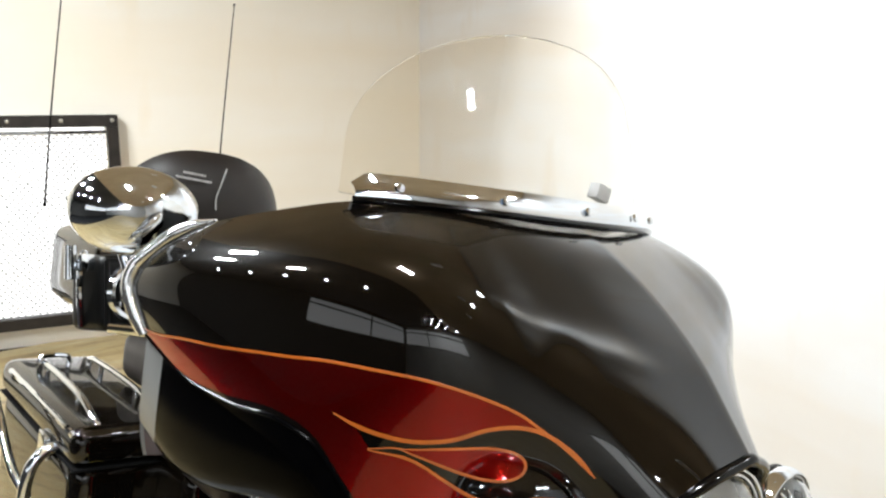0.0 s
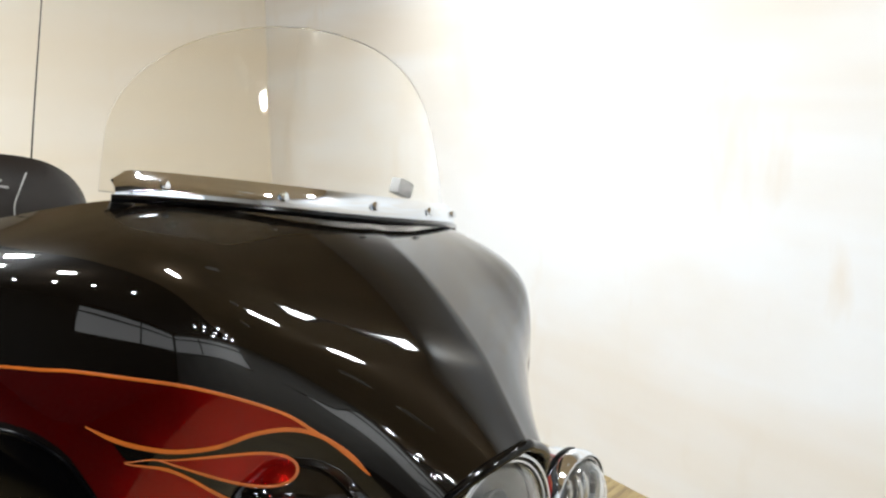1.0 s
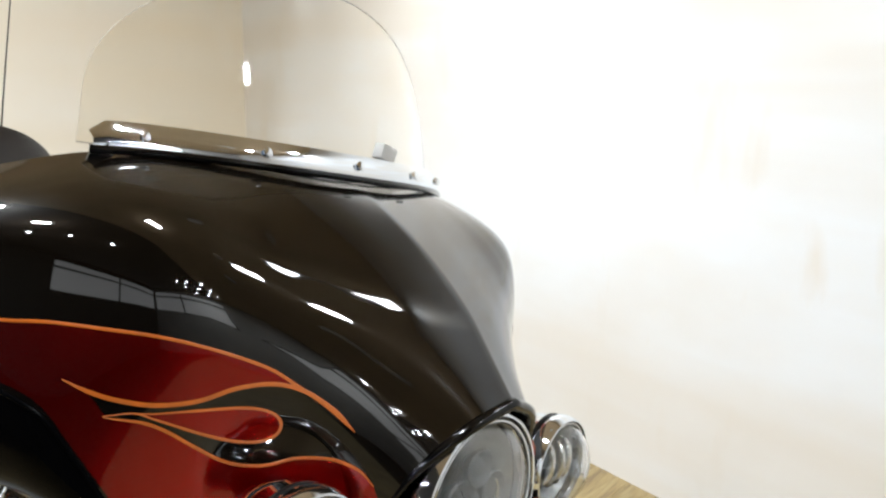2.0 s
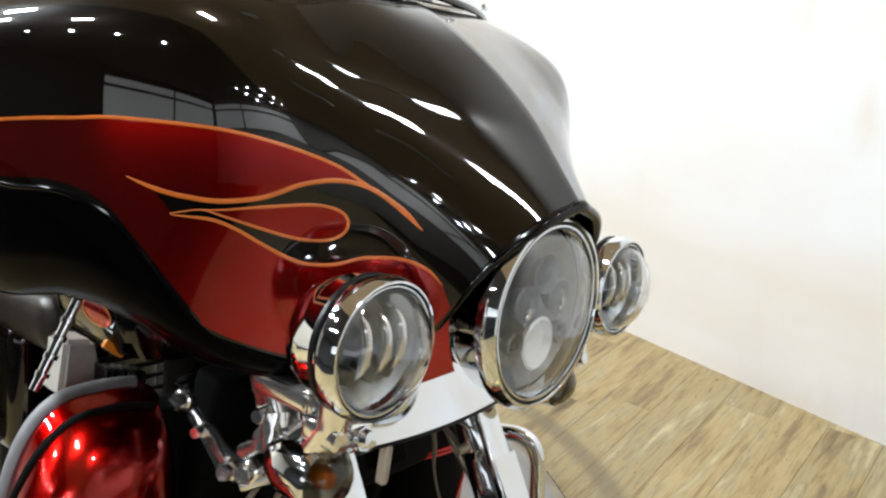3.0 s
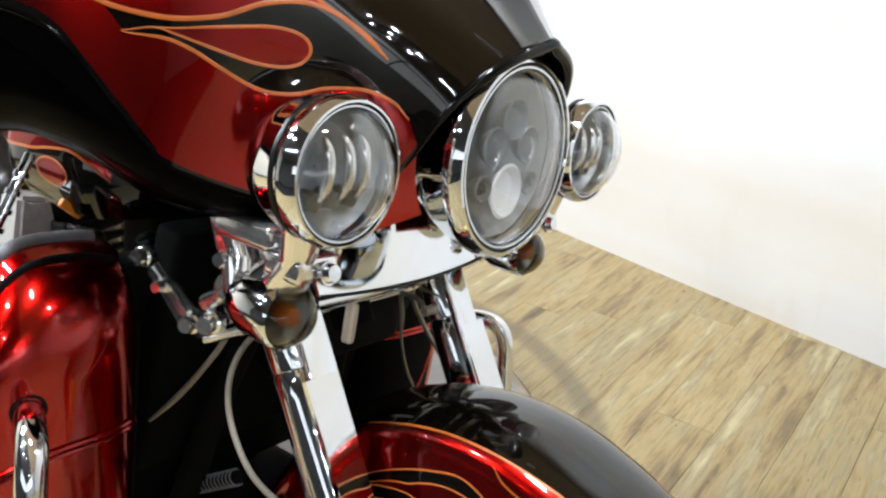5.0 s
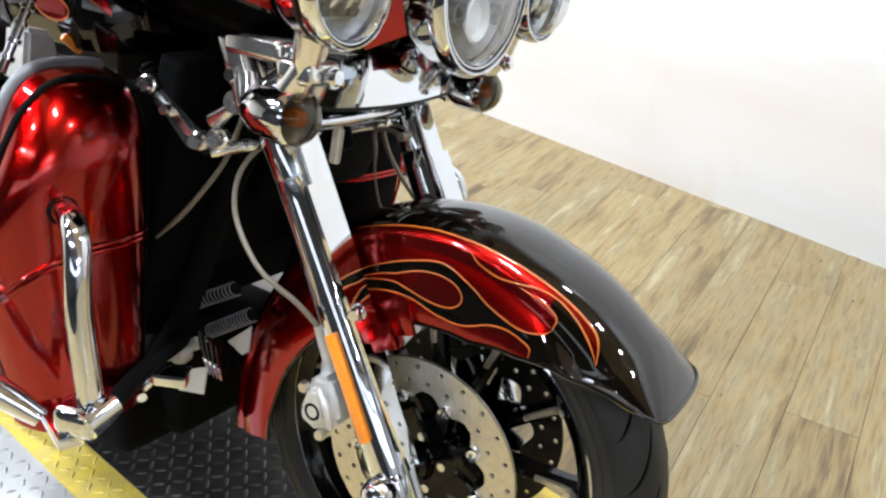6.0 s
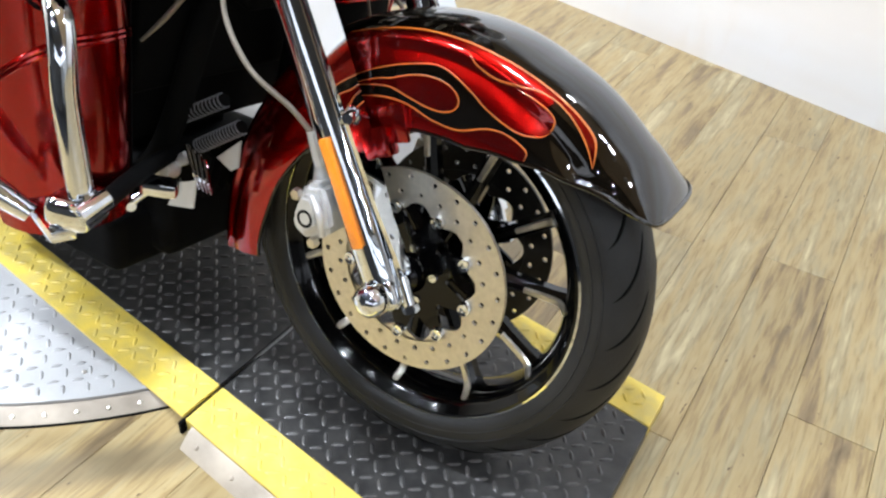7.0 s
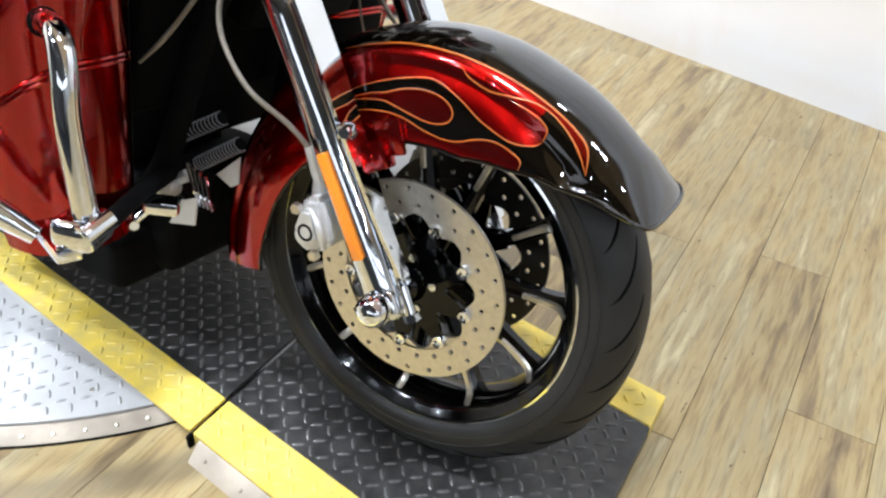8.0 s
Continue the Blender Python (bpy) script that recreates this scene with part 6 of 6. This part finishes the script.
for side in (-1, 1):
    cy = RY + side * 0.275
    pod = tagged(new("speaker_pod"), "black speaker pod with chrome grille")
    pod.parent = bike
    pod.matrix_local = Matrix.Translation((-1.34, cy - side * 0.02, 0.975)) @ Matrix.Rotation(radians(side * -14), 4, "Z") @ Matrix.Rotation(radians(-10), 4, "Y") @ Matrix.Scale(1.12, 4)
    part("pod_shell", block((0.11, 0.118, 0.138), Matrix.Translation((0.03, 0, 0)), 0.022, 4), M_SATIN, pod, "satin black pod shell")
    part("pod_lip", join(*[tube([(0.081, a, b), (0.081, c, d)], 0.005, 8, 1) for a, b, c, d in ((-0.05, 0.058, 0.05, 0.058), (-0.05, -0.058, 0.05, -0.058), (-0.05, -0.058, -0.05, 0.058), (0.05, -0.058, 0.05, 0.058))]), M_SATIN, pod, "black moulded lip")
    fx = 0.086
    part("speaker_ring", revolve([(0.040, 0.0), (0.043, 0.008), (0.050, 0.008), (0.054, 0.0)], (fx, 0, 0), (1, 0, 0), 36), M_CHROME, pod, "chrome speaker ring")
    for k in range(6):
        z, h = -0.030 + k * 0.012, math.sqrt(0.040 ** 2 - (-0.030 + k * 0.012) ** 2)
        part("speaker_bar", tube([(fx + 0.004, z, -h), (fx + 0.010, z, 0), (fx + 0.004, z, h)], 0.0026, 6, 3), M_CHROME, pod, "chrome grille bar")
    part("speaker_cone", revolve([(0.041, 0.001), (0.03, -0.003), (0.001, -0.004)], (fx + 0.002, 0, 0), (1, 0, 0), 24), M_MATT, pod)
    part("pod_bracket", join(tube([(0.03, side * 0.062, 0.075), (0.035, side * 0.074, 0.02), (0.02, side * 0.062, -0.06)], 0.006, 8), block((0.05, 0.026, 0.03), Matrix.Translation((0.03, side * 0.070, 0.055)), 0.005, 2),
                             revolve([(0.001, -0.03), (0.010, -0.03), (0.010, 0.03), (0.001, 0.03)], (0.03, side * 0.088, 0.055), (0, 0, 1), 12)), M_CHROME, pod, "chrome pod bracket")
    by = RY + side * 0.245
    bag = tagged(new("saddlebag"), "gloss black hard saddlebag with a domed lid")
    bag.parent = bike
    bag.location = (0.165, side * -0.015, -0.005)
    part("bag_shell", block((0.56, 0.21, 0.30), Matrix.Translation((-1.62, by, 0.52)), 0.045, 4), M_BLACK, bag)
    part("lid", block((0.57, 0.226, 0.080), Matrix.Translation((-1.62, by, 0.700)), 0.034, 4), M_BLACK, bag, "gloss black domed lid")
    part("lid_seam", block((0.566, 0.221, 0.006), Matrix.Translation((-1.62, by, 0.659)), 0.002, 1), M_MATT, bag, "dark lid seam")
    part("latch", block((0.06, 0.014, 0.05), Matrix.Translation((-1.50, by + side * 0.116, 0.66)), 0.005, 2), M_CHROME, bag, "chrome latch")
    part("lid_rail", tube([(-1.80, by - 0.055, 0.735), (-1.77, by - 0.058, 0.762), (-1.50, by - 0.062, 0.765), (-1.385, by - 0.062, 0.742), (-1.352, by - 0.045, 0.712), (-1.345, by, 0.698), (-1.352, by + 0.045, 0.712), (-1.385, by + 0.062, 0.742), (-1.50, by + 0.062, 0.765), (-1.77, by + 0.058, 0.762), (-1.80, by + 0.055, 0.735)], 0.0070, 10), M_CHROME, bag, "chrome lid rail")
    for x, d in ((-1.72, -0.06), (-1.72, 0.06), (-1.50, -0.06), (-1.50, 0.06)):
        part("rail_post", tube([(x, by + d, 0.735), (x, by + d, 0.763)], 0.006, 8, 1), M_CHROME, bag, "chrome rail post")
    part("lid_handle", tube([(-1.76, by + side * 0.035 - 0.03, 0.742), (-1.76, by + side * 0.035 - 0.028, 0.775), (-1.76, by + side * 0.035 + 0.028, 0.775), (-1.76, by + side * 0.035 + 0.03, 0.742)], 0.006, 8), M_CHROME, bag, "small chrome lid handle")
    part("side_trim", tube([(-1.36, by + side * 0.108, 0.72), (-1.40, by + side * 0.116, 0.735), (-1.80, by + side * 0.116, 0.735)], 0.006, 8), M_CHROME, bag, "chrome lid edge trim")
    gy = RY + side * 0.375
    part("bag_guard", tube([(-1.28, gy - side * 0.29, 0.660), (-1.28, gy - side * 0.10, 0.671), (-1.28, gy - side * 0.035, 0.668), (-1.28, gy + side * 0.0, 0.648), (-1.28, gy + side * 0.016, 0.60), (-1.29, gy + side * 0.016, 0.50), (-1.33, gy, 0.38), (-1.40, gy - side * 0.04, 0.33)], 0.0125, 14), M_CHROME, bike, "chrome saddlebag guard")
    part("outer_guard", tube([(-1.285, gy + side * 0.010, 0.57), (-1.36, gy + side * 0.022, 0.600), (-1.48, gy + side * 0.030, 0.690), (-1.60, gy + side * 0.022, 0.725), (-1.70, gy - side * 0.01, 0.70)], 0.0095, 12), M_CHROME, bike, "chrome outer bag rail")
    part("leg_deflector", thicken(grid([[(-0.735 - 0.035 * k, side * (0.340 - 0.055 * k + 0.012 * math.sin(3 * v)), 0.968 - 0.118 * v - 0.02 * k) for v in lin(0, 1, 9)] for k in lin(0, 1, 6)]), 0.006), M_FLAP, bike, "grey plastic air deflector")
for side in (-1, 1):
    mir = part("mirror", revolve([(0.001, 0.048), (0.030, 0.046), (0.056, 0.036), (0.074, 0.018), (0.080, 0.0), (0.078, -0.006), (0.070, -0.008)], (0, 0, 0), (1, 0, 0), 40), M_CHROME, bike, "chrome teardrop mirror")
    mir.matrix_local = Matrix.Translation((-0.685, side * 0.412, 1.205)) @ Matrix.Rotation(radians(side * 14), 4, "Z") @ Matrix.Rotation(radians(16), 4, "Y") @ Matrix.Diagonal((1.15, 1.03, 0.76, 1))
    part("mirror_glass", revolve([(0.0001, -0.0065), (0.072, -0.0065), (0.072, -0.009), (0.0001, -0.009)], (0, 0, 0), (1, 0, 0), 36), M_DIM, mir, "mirror glass")
    part("mirror_stem", tube([(-0.70, side * 0.42, 1.16), (-0.68, side * 0.40, 1.11), (-0.64, side * 0.36, 1.08)], 0.008, 10), M_CHROME, bike, "chrome mirror stem")
    part("handgrip", revolve([(0.001, 0.07), (0.019, 0.066), (0.020, 0.05), (0.018, 0.045), (0.0185, -0.06), (0.022, -0.064), (0.022, -0.07)], (-0.66, side * 0.33, 1.065), (0.55, -side * 0.8, 0.1), 20), M_SATIN, bike, "black rubber handgrip")
    part("control_lever", tube([(-0.60, side * 0.30, 1.06), (-0.62, side * 0.37, 1.055), (-0.68, side * 0.43, 1.05)], [0.009, 0.007, 0.006], 8), M_CHROME, bike, "chrome control lever")
part("side_stand", tube([(-0.72, 0.14, 0.22), (-0.70, 0.24, 0.12), (-0.69, 0.30, 0.062)], 0.012, 10), M_MATT, bike, "black side stand")
part("rear_tyre", revolve([(0.20, -0.06), (0.27, -0.085), (0.305, -0.075), (0.32, -0.03), (0.32, 0.03), (0.305, 0.075), (0.27, 0.085), (0.20, 0.06)], (-1.613, RY, 0.322), (0, 1, 0), 64), M_RUBBER, bike, "black rear tyre")
part("side_cover", block((0.26, 0.30, 0.26), Matrix.Translation((-1.16, RY * 0.6, 0.55)), 0.04, 3), M_BLACK, bike, "gloss black side covers")
part("floorboard", join(block((0.30, 0.10, 0.018), Matrix.Translation((-0.78, -0.27, 0.30)), 0.006, 2), block((0.30, 0.10, 0.018), Matrix.Translation((-0.78, 0.27, 0.30)), 0.006, 2)), M_MATT, bike, "black floorboards")
